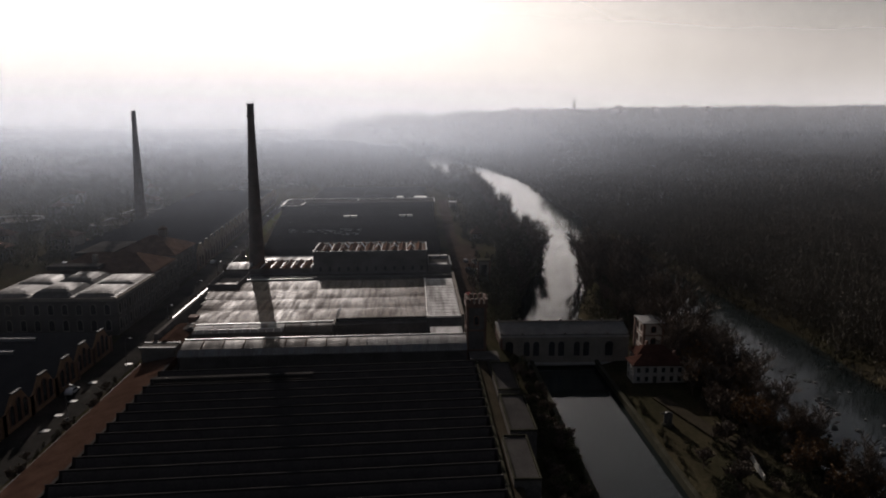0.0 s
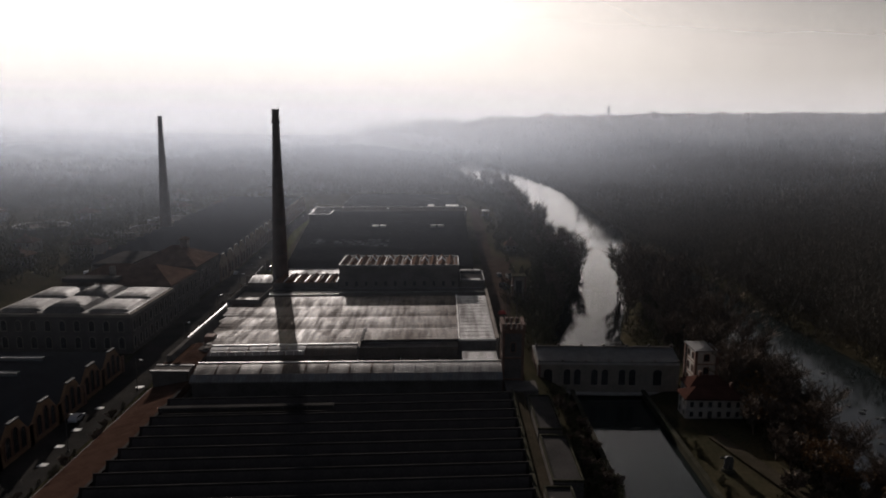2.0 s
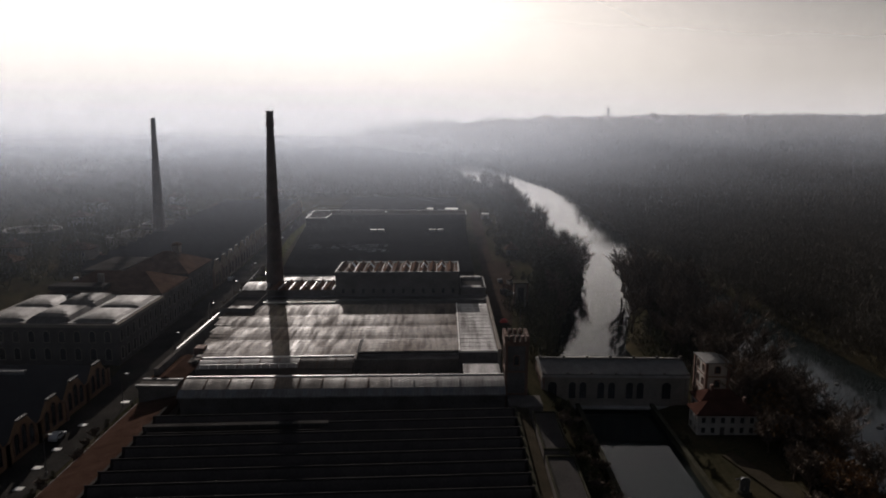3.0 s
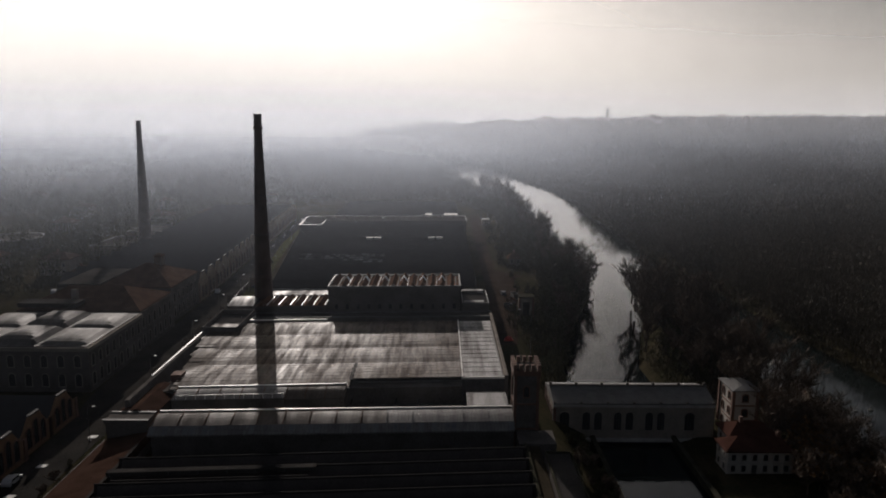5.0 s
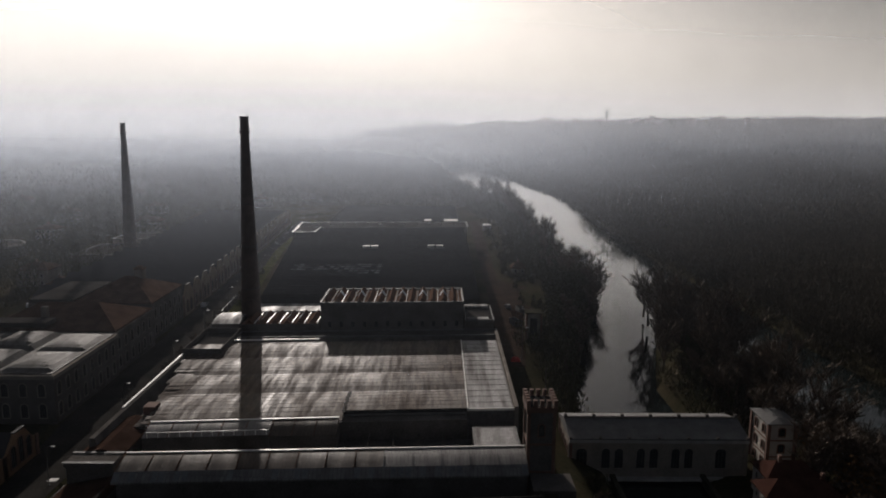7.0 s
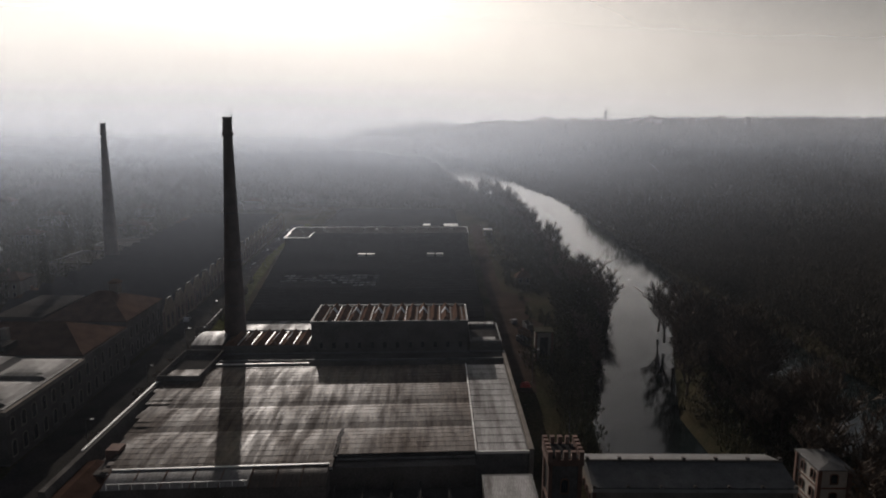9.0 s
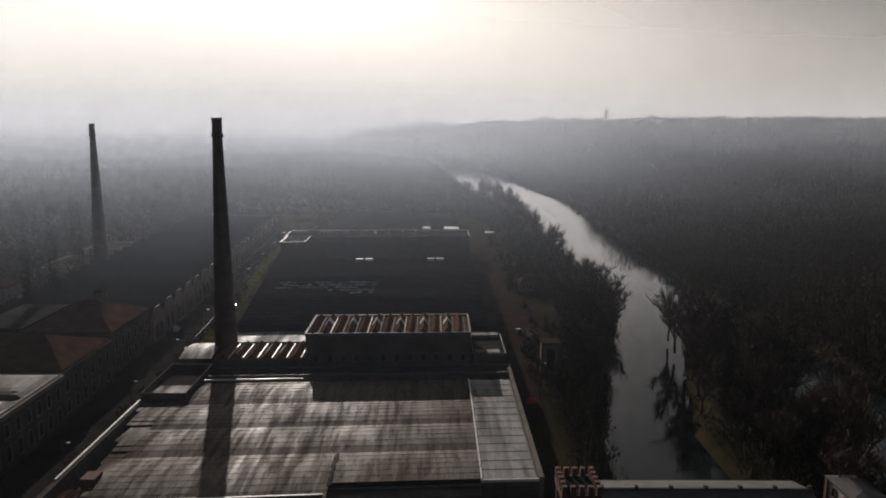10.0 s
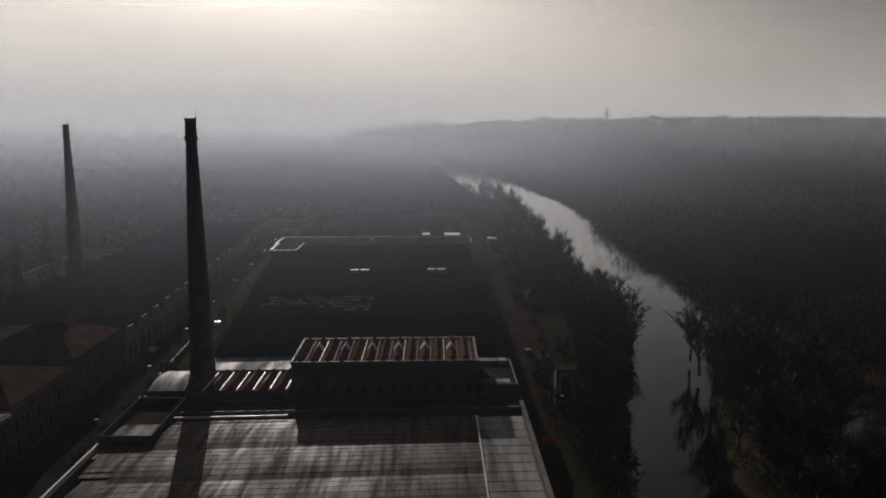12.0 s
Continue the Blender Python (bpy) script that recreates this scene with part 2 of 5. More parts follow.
M_BARREL_L = panelled("grey_sheet_metal", (0.14, 0.133, 0.128), (0.23, 0.22, 0.21), 0.48, 0.7, 0.7, 3.0, amount=0.35)
M_FLAT = material("bitumen_felt", (0.03, 0.029, 0.028), (0.065, 0.06, 0.057), 0.9, 0.15, 3, 0.3, rough2=0.98, spec=0.06)
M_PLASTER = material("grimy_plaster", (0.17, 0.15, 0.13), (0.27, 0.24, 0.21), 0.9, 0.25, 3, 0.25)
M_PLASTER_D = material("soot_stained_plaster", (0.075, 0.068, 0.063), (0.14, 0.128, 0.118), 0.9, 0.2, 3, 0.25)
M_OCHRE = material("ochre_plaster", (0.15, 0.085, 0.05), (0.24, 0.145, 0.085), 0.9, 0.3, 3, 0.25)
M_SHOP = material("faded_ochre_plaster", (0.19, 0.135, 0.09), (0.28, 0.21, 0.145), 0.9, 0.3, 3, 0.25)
M_BRICK = material("red_brick_trim", (0.11, 0.062, 0.047), (0.18, 0.105, 0.08), 0.9, 0.8, 6, 0.3)
M_CHIMNEY = material("sooty_chimney_brick", (0.07, 0.053, 0.047), (0.13, 0.098, 0.085), 0.9, 0.3, 5, 0.4)
M_TILE = ribbed("terracotta_roof_tiles", (0.045, 0.026, 0.019), (0.085, 0.051, 0.038), 0.85, 0.3, 1, 0.2)
M_TILE_X = ribbed("terracotta_pantiles", (0.09, 0.057, 0.042), (0.17, 0.11, 0.083), 0.8, 0.3, 0, 0.7)
M_REDTILE = ribbed("red_villa_tiles", (0.055, 0.027, 0.021), (0.1, 0.05, 0.039), 0.75, 0.3, 0, 0.6)
M_HOUSE = material("pale_villa_plaster", (0.3, 0.28, 0.25), (0.42, 0.39, 0.35), 0.9, 0.3, 3, 0.2)
M_STONE = material("grey_stone", (0.25, 0.24, 0.22), (0.4, 0.38, 0.35), 0.9, 0.4, 3, 0.4)
M_PANE = material("dark_window_glass", (0.015, 0.017, 0.02), (0.035, 0.038, 0.042), 0.12, 0.5, 2, 0.02, rough2=0.25, spec=0.5)
M_IRON = material("painted_iron", (0.04, 0.04, 0.042), (0.09, 0.085, 0.08), 0.5, 1, 6, 0.2)
M_RUST = material("rusted_skylight_sheet", (0.085, 0.05, 0.036), (0.15, 0.092, 0.068), 0.8, 0.4, 4, 0.3, spec=0.1)
M_DOME = panelled("pale_dome_roofing", (0.085, 0.08, 0.073), (0.15, 0.14, 0.128), 0.55, 0.8, 1.5, 1.5, amount=0.4)
M_RED = material("red_tarpaulin", (0.35, 0.025, 0.018), (0.5, 0.045, 0.03), 0.5, 1, 5, 0.3)
M_BARK = leafy("winter_bark", (0.06, 0.045, 0.035), (0.13, 0.1, 0.08))
M_TWIG = leafy("bare_twigs", (0.075, 0.058, 0.046), (0.16, 0.125, 0.098))
M_LEAF = leafy("dark_evergreen_leaves", (0.035, 0.038, 0.022), (0.085, 0.08, 0.045))
M_RUSSET = leafy("russet_dry_leaves", (0.1, 0.06, 0.03), (0.2, 0.115, 0.055))
M_WOOD = leafy("winter_woodland", (0.062, 0.055, 0.044), (0.13, 0.112, 0.09))
M_ROCK = material("wet_river_stone", (0.025, 0.025, 0.024), (0.07, 0.067, 0.063), 0.6, 0.7, 4, 0.4)
M_CAR = material("silver_car_paint", (0.4, 0.41, 0.42), (0.5, 0.5, 0.52), 0.3, 1, 3, 0.0, metal=0.3)
M_CARD = material("dark_car_paint", (0.03, 0.03, 0.04), (0.05, 0.05, 0.06), 0.25, 1, 3, 0.0)
M_RUBBER = material("tyre_rubber", (0.02, 0.02, 0.02), (0.04, 0.04, 0.04), 0.8, 3, 9, 0.1)

# porous, dusty surfaces that show no sheen even towards the low sun
for m in (M_GROUND, M_VERGE, M_MOSS, M_ROAD, M_DIRT, M_PATH, M_FLAT, M_TILE, M_TILE_X, M_REDTILE, M_RUST, M_PLASTER, M_PLASTER_D):
    m.node_tree.nodes["Principled BSDF"].inputs["Specular IOR Level"].default_value = 0.0

# ---- mesh helpers ----


class Shape:
    """Collects corners and faces of one mesh."""

    def __init__(self):
        self.v, self.f = [], []

    def add(self, vs, fs):
        n = len(self.v)
        self.v += [tuple(p) for p in vs]
        self.f += [tuple(i + n for i in f) for f in fs]
        return self

    def box(self, x0, x1, y0, y1, z0, z1):
        return self.add([(x0, y0, z0), (x1, y0, z0), (x1, y1, z0), (x0, y1, z0), (x0, y0, z1), (x1, y0, z1), (x1, y1, z1), (x0, y1, z1)],
                        [(3, 2, 1, 0), (4, 5, 6, 7), (0, 1, 5, 4), (1, 2, 6, 5), (2, 3, 7, 6), (3, 0, 4, 7)])

    def prism_x(self, x0, x1, prof):
        """A profile of (y, z), run along x."""
        n = len(prof)
        vs = [(x0, y, z) for y, z in prof] + [(x1, y, z) for y, z in prof]
        fs = [tuple(range(n)), tuple(range(2 * n - 1, n - 1, -1))]
        fs += [(i, i + n, (i + 1) % n + n, (i + 1) % n) for i in range(n)]
        return self.add(vs, fs)

    def prism_y(self, y0, y1, prof):
        """A profile of (x, z), run along y."""
        n = len(prof)
        vs = [(x, y0, z) for x, z in prof] + [(x, y1, z) for x, z in prof]
        fs = [tuple(range(n)), tuple(range(2 * n - 1, n - 1, -1))]
        fs += [(i, i + n, (i + 1) % n + n, (i + 1) % n) for i in range(n)]
        return self.add(vs, fs)

    def tube(self, pts, radii, n=8, cap=True):
        base = len(self.v)
        for k, (p, r) in enumerate(zip(pts, radii)):
            p = Vector(p)
            q = Vector(pts[min(k + 1, len(pts) - 1)]) - Vector(pts[max(k - 1, 0)])
            q.normalize()
            a = q.orthogonal().normalized()
            if abs(q.z) > 0.99:
                a = Vector((1, 0, 0))
            b = q.cross(a)
            for i in range(n):
                w = 2 * math.pi * i / n
                self.v.append(tuple(p + (a * math.cos(w) + b * math.sin(w)) * r))
        for k in range(len(pts) - 1):
            for i in range(n):
                j = (i + 1) % n
                self.f.append((base + k * n + i, base + k * n + j, base + (k + 1) * n + j, base + (k + 1) * n + i))
        if cap:
            self.f.append(tuple(base + i for i in reversed(range(n))))
            self.f.append(tuple(base + (len(pts) - 1) * n + i for i in range(n)))
        return self

    def hip(self, x0, x1, y0, y1, z0, z1, inset, along="x", over=0.4, thick=0.25):
        """A hipped roof with its eaves' thickness."""
        x0, x1, y0, y1 = x0 - over, x1 + over, y0 - over, y1 + over
        if along == "x":
            r = [(x0 + inset, (y0 + y1) / 2, z1), (x1 - inset, (y0 + y1) / 2, z1)]
            top = [(4, 5, 9, 8), (5, 6, 9), (6, 7, 8, 9), (7, 4, 8)]
        else:
            r = [((x0 + x1) / 2, y0 + inset, z1), ((x0 + x1) / 2, y1 - inset, z1)]
            top = [(4, 5, 8), (5, 6, 9, 8), (6, 7, 9), (7, 4, 8, 9)]
        vs = [(x0, y0, z0), (x1, y0, z0), (x1, y1, z0), (x0, y1, z0), (x0, y0, z0 + thick), (x1, y0, z0 + thick), (x1, y1, z0 + thick), (x0, y1, z0 + thick)] + r
        return self.add(vs, [(3, 2, 1, 0), (0, 1, 5, 4), (1, 2, 6, 5), (2, 3, 7, 6), (3, 0, 4, 7)] + top)

    skew = (0.0, 0.0)   # the mill's cross walls run slightly askew: y grows by skew[0] for each metre east of skew[1]

    def ob(self, name, mat, parent=None, label="", smooth=False):
        if Shape.skew[0]:
            k, x0 = Shape.skew
            self.v = [(x, y + k * (x - x0), z) for x, y, z in self.v]
        me = bpy.data.meshes.new(name)
        me.from_pydata(self.v, [], self.f)
        me.materials.append(mat)
        if smooth:
            me.polygons.foreach_set("use_smooth", [True] * len(me.polygons))
        bm = bmesh.new()
        bm.from_mesh(me)
        bmesh.ops.recalc_face_normals(bm, faces=bm.faces)
        bm.to_mesh(me)
        bm.free()
        ob = new(name, me)
        if parent is not None:
            ob.parent = parent
            ob.matrix_parent_inverse = parent.matrix_basis.inverted()
        if label:
            ob["label"] = label
        return ob


def thing(name, label, category, at=(0, 0, 0), group="", kind=""):
    ob = new(name)
    ob.matrix_basis = Matrix.Translation(at)
    ob.empty_display_size = 0.5
    return tagged(ob, label, category, group, kind)


def box_part(name, mat, parent, *b, label=""):
    return Shape().box(*b).ob(name, mat, parent, label)


def arch_outline(w, h, rise, n=6):
    """Half-width w/2, straight to h - rise, then an arch; (u, z) from the sill's middle."""
    pts = [(-w / 2, 0), (w / 2, 0), (w / 2, h - rise)]
    for i in range(1, n):
        a = math.pi * i / n
        pts.append((w / 2 * math.cos(a), h - rise + rise * math.sin(a)))
    pts.append((-w / 2, h - rise))
    return pts


def window(parent, at, face, w, h, rise=0.0, trim=M_STONE, pane=M_PANE, depth=0.18, name="window"):
    """A window on a wall: proud surround, recessed pane with glazing bars. face: 'x-', 'x+', 'y-'."""
    px, py, pz = at
    outl = arch_outline(w, h, rise) if rise else [(-w / 2, 0), (w / 2, 0), (w / 2, h), (-w / 2, h)]
    b = 0.2
    outer = [(u * (w + 2 * b) / w, -b + z * (h + 2 * b) / h) for u, z in outl]

    def put(u, z, d):
        if face == 'y-':
            return (px + u, py - d, pz + z)
        if face == 'x+':
            return (px + d, py + u, pz + z)
        return (px - d, py - u, pz + z)
    n = len(outl)
    s = Shape()
    vs = [put(u, z, 0.02) for u, z in outer] + [put(u, z, depth) for u, z in outer] + [put(u, z, depth) for u, z in outl] + [put(u, z, 0.03) for u, z in outl]
    fs = []
    for k in range(3):
        fs += [(k * n + i, k * n + (i + 1) % n, (k + 1) * n + (i + 1) % n, (k + 1) * n + i) for i in range(n)]
    s.add(vs, fs)
    fr = s.ob(name, trim, parent)
    Shape().add([put(u, z, 0.03) for u, z in outl] + [put(u, z, -0.05) for u, z in outl],
                [tuple(range(n))] + [(i, i + n, (i + 1) % n + n, (i + 1) % n) for i in range(n)]).ob("pane", pane, fr)
    g = Shape()
    for u in (-w / 6, w / 6):
        g.add([put(u - 0.03, 0, 0.04), put(u + 0.03, 0, 0.04), put(u + 0.03, h - rise * 0.5, 0.04), put(u - 0.03, h - rise * 0.5, 0.04),
               put(u - 0.03, 0, 0.08), put(u + 0.03, 0, 0.08), put(u + 0.03, h - rise * 0.5, 0.08), put(u - 0.03, h - rise * 0.5, 0.08)],
              [(0, 1, 2, 3), (7, 6, 5, 4), (0, 4, 5, 1), (1, 5, 6, 2), (2, 6, 7, 3), (3, 7, 4, 0)])
    g.ob("glazing_bar", M_IRON, fr)
    return fr

# ---- ground, river and canal ----


def along(x, y, pts):
    """Distance from a course of (x, y, half_width), less the half width; below zero in the water."""
    best = np.full(x.shape, 1e9)
    for (xa, ya, wa), (xb, yb, wb) in zip(pts, pts[1:]):
        dx, dy = xb - xa, yb - ya
        s = np.clip(((x - xa) * dx + (y - ya) * dy) / (dx * dx + dy * dy), 0, 1)
        d = np.hypot(x - xa - s * dx, y - ya - s * dy) - (wa + s * (wb - wa))
        best = np.minimum(best, d)
    return best


def smooth(a, b, t):
    t = np.clip((t - a) / (b - a), 0, 1)
    return t * t * (3 - 2 * t)


RIVER = [(112, -120, 17), (108, 60, 17), (108, 150, 19), (114, 230, 17), (110, 310, 15), (103, 375, 22), (91, 430, 28), (91, 500, 31), (91, 600, 31), (92, 700, 32), (90, 800, 32),
         (80, 870, 37), (69, 965, 38), (52, 1170, 38), (26, 1400, 38), (12, 1500, 34), (-15, 1650, 20), (-80, 1850, 16)]
CANAL = [(48, 214, 12), (51, 260, 11), (65, 310, 12), (78, 350, 11), (86, 395, 12)]


RIDGE_AT = (-0.14, -0.1, -0.065, -0.034, 0.0, 0.03, 0.06, 0.09, 0.17, 0.25, 0.32, 0.61)   # bearings, as x over y
RIDGE_Z = (6, 30, 38, 52, 54, 46, 59, 63, 64, 71, 75, 82)


def base_height(x, y):
    h = np.where(x < 60, 5.0, 1.0)
    low = smooth(24, 38, x) * (1 - smooth(215, 285, y))
    h = 5.0 - 4.8 * low
    h = np.where(y > 215, h - 2.0 * smooth(45, 75, x), h)
    right = smooth(118, 330, x - 0.02 * y) * 10 + smooth(250, 1700, np.hypot(x - 80, y * 0.6) - 100) * smooth(60, 420, x + 0.05 * y) * 36
    h = h * (1 - smooth(80, 130, x)) + 1.5 * smooth(80, 130, x) + right
    # the wooded ridge that closes the valley, lower towards the plain in the west
    crest = np.interp(x / np.maximum(y, 800), RIDGE_AT, RIDGE_Z) - 0.012 * np.maximum(0, y - 2200)
    w = smooth(1300, 2200, y)
    return h * (1 - w) + crest * w


def ground_height(x, y):
    h = base_height(x, y) + 0.5 * np.sin(x * 0.09 + 1) * np.sin(y * 0.07) * smooth(24, 50, x)
    d = np.minimum(along(x, y, RIVER), along(x, y, CANAL))
    h = h - 5.0 * smooth(620, 820, y) * (1 - smooth(1500, 1800, y)) * (1 - smooth(25, 130, d))   # low meadows beside the upper river
    bank = smooth(-3, 6, d)
    h = -6 + (h + 6) * bank
    pool = (np.abs(x - 45.4) < 8.9) & (y > 85) & (y < 205)
    return np.where(pool, -4.0, h)


xs = np.unique(np.concatenate([np.linspace(-4500, -260, 22), np.linspace(-260, 24, 60), np.arange(24, 180, 2.5), np.linspace(180, 700, 60), np.linspace(700, 4500, 30)]))
ys = np.unique(np.concatenate([np.linspace(-900, 60, 12), np.arange(60, 480, 3.0), np.linspace(480, 1500, 110), np.linspace(1500, 4700, 40)]))
gx, gy = np.meshgrid(xs, ys)
gz = ground_height(gx, gy)


def sheet_mesh(name, gx, gy, gz, mat):
    r, c = gx.shape
    me = bpy.data.meshes.new(name)
    idx = np.arange(r * c).reshape(r, c)
    quads = np.stack([idx[:-1, :-1], idx[:-1, 1:], idx[1:, 1:], idx[1:, :-1]], -1).reshape(-1, 4)
    me.from_pydata(np.stack([gx, gy, gz], -1).reshape(-1, 3).tolist(), [], quads.tolist())
    me.polygons.foreach_set("use_smooth", [True] * len(me.polygons))
    me.materials.append(mat)
    return new(name, me)


tagged(sheet_mesh("ground", gx, gy, gz, M_GROUND), "winter grass and bare earth falling to the river", "ground", kind="structure")
tagged(Shape().box(-300, 300, 208, 2200, -3.4, -3.0).ob("water", M_WATER), "dull grey river mirroring the hazy sky", "river", kind="structure")
tagged(Shape().box(70, 300, -300, 207.99, -3.4, -3.02).ob("water", M_WATER), "shallow rocky river arm below the weir", "river", kind="structure")
tagged(Shape().box(36.4, 54.4, 60, 204, -1.4, -1.0).ob("water", M_WATER), "still canal basin mirroring sky and power house", "canal", kind="structure")


def slab(name, pts, z, thick, mat, label, category):
    s = Shape()
    n = len(pts)
    s.add([(x, y, z) for x, y in pts] + [(x, y, z - thick) for x, y in pts],
          [tuple(range(n)), tuple(range(2 * n - 1, n - 1, -1))] + [(i, i + n, (i + 1) % n + n, (i + 1) % n) for i in range(n)])
    return tagged(s.ob(name, mat), label, category, kind="structure")


slab("road", [(-79.5, 60), (-70, 60), (-71, 240), (-74, 300), (-88, 560), (-97, 560), (-87, 300), (-84.5, 215), (-81, 190)], 5.06, 0.5, M_ROAD, "straight asphalt works street between mill fronts", "road")
slab("verge", [(-70.5, 258), (-66.5, 262), (-67.5, 300), (-76.5, 380), (-82, 440), (-84.5, 560), (-88.5, 560), (-86.5, 440), (-80.5, 380), (-74, 300), (-72.3, 262)], 5.14, 0.5, M_VERGE, "rough winter grass verge beside the works street", "verge")
slab("lane", [(19, 255), (24.5, 255), (29, 300), (39, 330), (41, 350), (33, 360), (25.5, 368), (27, 470), (28, 560), (21, 560), (20, 400), (19, 300)], 5.07, 0.4, M_DIRT, "pale trodden gravel lane beside the mill", "lane")
slab("path", [(62, 172), (65, 174), (74, 142), (79, 110), (76, 108), (71, 138)], 0.5, 0.5, M_PATH, "worn gravel garden path by the canal", "path")


# ---- sheets imitating haze over the valley, thicker and higher with distance ----
scene.cycles.transparent_max_bounces = 56
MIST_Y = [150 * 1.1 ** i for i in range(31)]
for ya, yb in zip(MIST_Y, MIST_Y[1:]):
    # opacity by bearing stands in for haze glowing brighter towards the sun
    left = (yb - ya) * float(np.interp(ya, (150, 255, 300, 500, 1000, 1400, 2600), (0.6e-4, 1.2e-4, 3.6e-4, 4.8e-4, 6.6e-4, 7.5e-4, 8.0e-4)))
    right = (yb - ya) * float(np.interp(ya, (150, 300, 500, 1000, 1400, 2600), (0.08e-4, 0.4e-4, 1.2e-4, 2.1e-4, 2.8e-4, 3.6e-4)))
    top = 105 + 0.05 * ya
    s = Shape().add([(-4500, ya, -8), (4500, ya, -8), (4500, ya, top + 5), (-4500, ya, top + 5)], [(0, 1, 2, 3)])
    tagged(s.ob("mist", haze_sheet_material("thin_haze_sheet", left, right, top, 45, 0.13 * ya, 0.36 * ya, 0.3, (0.75, 0.84, 0.98) if ya < 1300 else (0.84, 0.87, 0.93), foot_to=float(np.interp(ya, (250, 700), (36, 20))))),
           "thin sheet imitating sunlit valley haze, denser on the sunward side", "mist", kind="stuff")
# far sheets added as backdrop: haze and bright lower sky, strongest towards the sun
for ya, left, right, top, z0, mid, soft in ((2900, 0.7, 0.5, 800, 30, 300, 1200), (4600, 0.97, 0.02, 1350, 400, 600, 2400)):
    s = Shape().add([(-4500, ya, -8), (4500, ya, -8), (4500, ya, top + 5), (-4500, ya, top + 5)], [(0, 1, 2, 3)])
    tagged(s.ob("mist", haze_sheet_material("sky_glow_sheet", left, right, top, z0, mid, soft, 0.08, (0.94, 0.965, 0.98))),
           "far translucent sheet added for distance haze and sunward sky glow", "mist", kind="stuff")

# ---- near weaving shed with saw-tooth roof ----


def saw_shed(name, label, x0, x1, y0, count, pitch, zv, zr, floor, mat, lefts=None, bars=0, pane=M_GLAZE, cap=None):
    """Saw-tooth shed: each bay has a steep glazed face towards -y and a tiled slope beyond it."""
    t = thing(name, label, "factory shed", ((x0 + x1) / 2, y0, floor))
    for k in range(count):
        a, xl = y0 + k * pitch, x0 if lefts is None else lefts(y0 + k * pitch)
        Shape().prism_x(xl, x1, [(a, floor), (a, zv), (a + 0.8, zr), (a + 1.0, zr), (a + pitch, zv), (a + pitch, floor)]).ob("roof_bay", mat, t)
        g = Shape()
        g.prism_x(xl + 0.6, x1 - 0.6, [(a - 0.03, zv + 0.25), (a + 0.66, zr - 0.28), (a + 0.7, zr - 0.28), (a + 0.02, zv + 0.22)])
        gl = g.ob("glazing", pane, t)
        if bars:
            b = Shape()
            n = int((x1 - xl) / bars)
            for i in range(n + 1):
                x = xl + 0.6 + (x1 - xl - 1.3) * i / n
                b.prism_x(x, x + 0.1, [(a - 0.1, zv + 0.2), (a + 0.62, zr - 0.25), (a + 0.66, zr - 0.25), (a - 0.02, zv + 0.2)])
            b.ob("mullion", M_IRON, gl)
        Shape().prism_x(xl - 0.1, x1 + 0.1, [(a + 0.7, zr - 0.02), (a + 0.8, zr + 0.08), (a + 0.98, zr + 0.07), (a + 1.02, zr - 0.05)]).ob("ridge_cap", cap or mat, t)
        Shape().prism_x(xl, x1, [(a - 0.3, zv - 0.05), (a - 0.3, zv + 0.1), (a - 0.02, zv + 0.12), (a - 0.02, zv - 0.05)]).ob("gutter", M_SHED, t)
    return t


Shape.skew = (0.075, -20)
saw_shed("weaving_shed", "long saw-tooth weaving shed with dark tiled roof", -57.5, 17.5, 63.1, 23, 4.82, 8.3, 10.5, 5.0, M_SHED, cap=M_FLAT)

# raised low roof lying across the first bays
t = thing("roof_walkway", "grey sheet-metal roof walkway lying across shed ridges", "walkway", (-38, 162, 10.5))
box_part("deck", M_FLAT, t, -57, -21, 163.6, 165.0, 10.75, 10.9)
box_part("kerb", M_FLAT, t, -57, -21, 163.4, 163.6, 10.3, 11.0)
for i in range(8):
    box_part("bearer", M_IRON, t, -56.5 + i * 5, -56.3 + i * 5, 163.3, 165.0, 10.2, 10.75)
box_part("pipe", M_FLAT, t, -55, -22, 160.6, 160.8, 10.75, 10.9)

Shape.skew = (0, 0)
# parapets each side of the shed and the service lane
t = thing("parapet_wall", "low brick parapet along the shed's river side", "wall", (18, 130, 5))
box_part("wall", M_PLASTER_D, t, 17.5, 18.1, 60, 176, 5, 9.6)
box_part("coping", M_MOSS, t, 17.4, 18.2, 60, 176, 9.6, 9.75)
box_part("terrace", M_PATH, t, 18.1, 20.6, 108, 180, 4.9, 9.0)

# ---- flat-roofed annexes beside the shed ----


def flat_block(name, label, x0, x1, y0, y1, z0, z1, roof=M_FLAT, wall=M_PLASTER_D, rim=0.45, cap=M_CAP, category="building"):
    t = thing(name, label, category, ((x0 + x1) / 2, (y0 + y1) / 2, z0))
    box_part("wall", wall, t, x0, x1, y0, y1, z0, z1)
    box_part("roof", roof, t, x0 + 0.3, x1 - 0.3, y0 + 0.3, y1 - 0.3, z1 + 0.004, z1 + 0.1)
    for b in ((x0 - .05, x1 + .05, y0 - .05, y0 + .25), (x0 - .05, x1 + .05, y1 - .25, y1 + .05), (x0 - .05, x0 + .25, y0 + .25, y1 - .25), (x1 - .25, x1 + .05, y0 + .25, y1 - .25)):
        box_part("parapet", cap, t, *b, z1, z1 + rim)
    return t


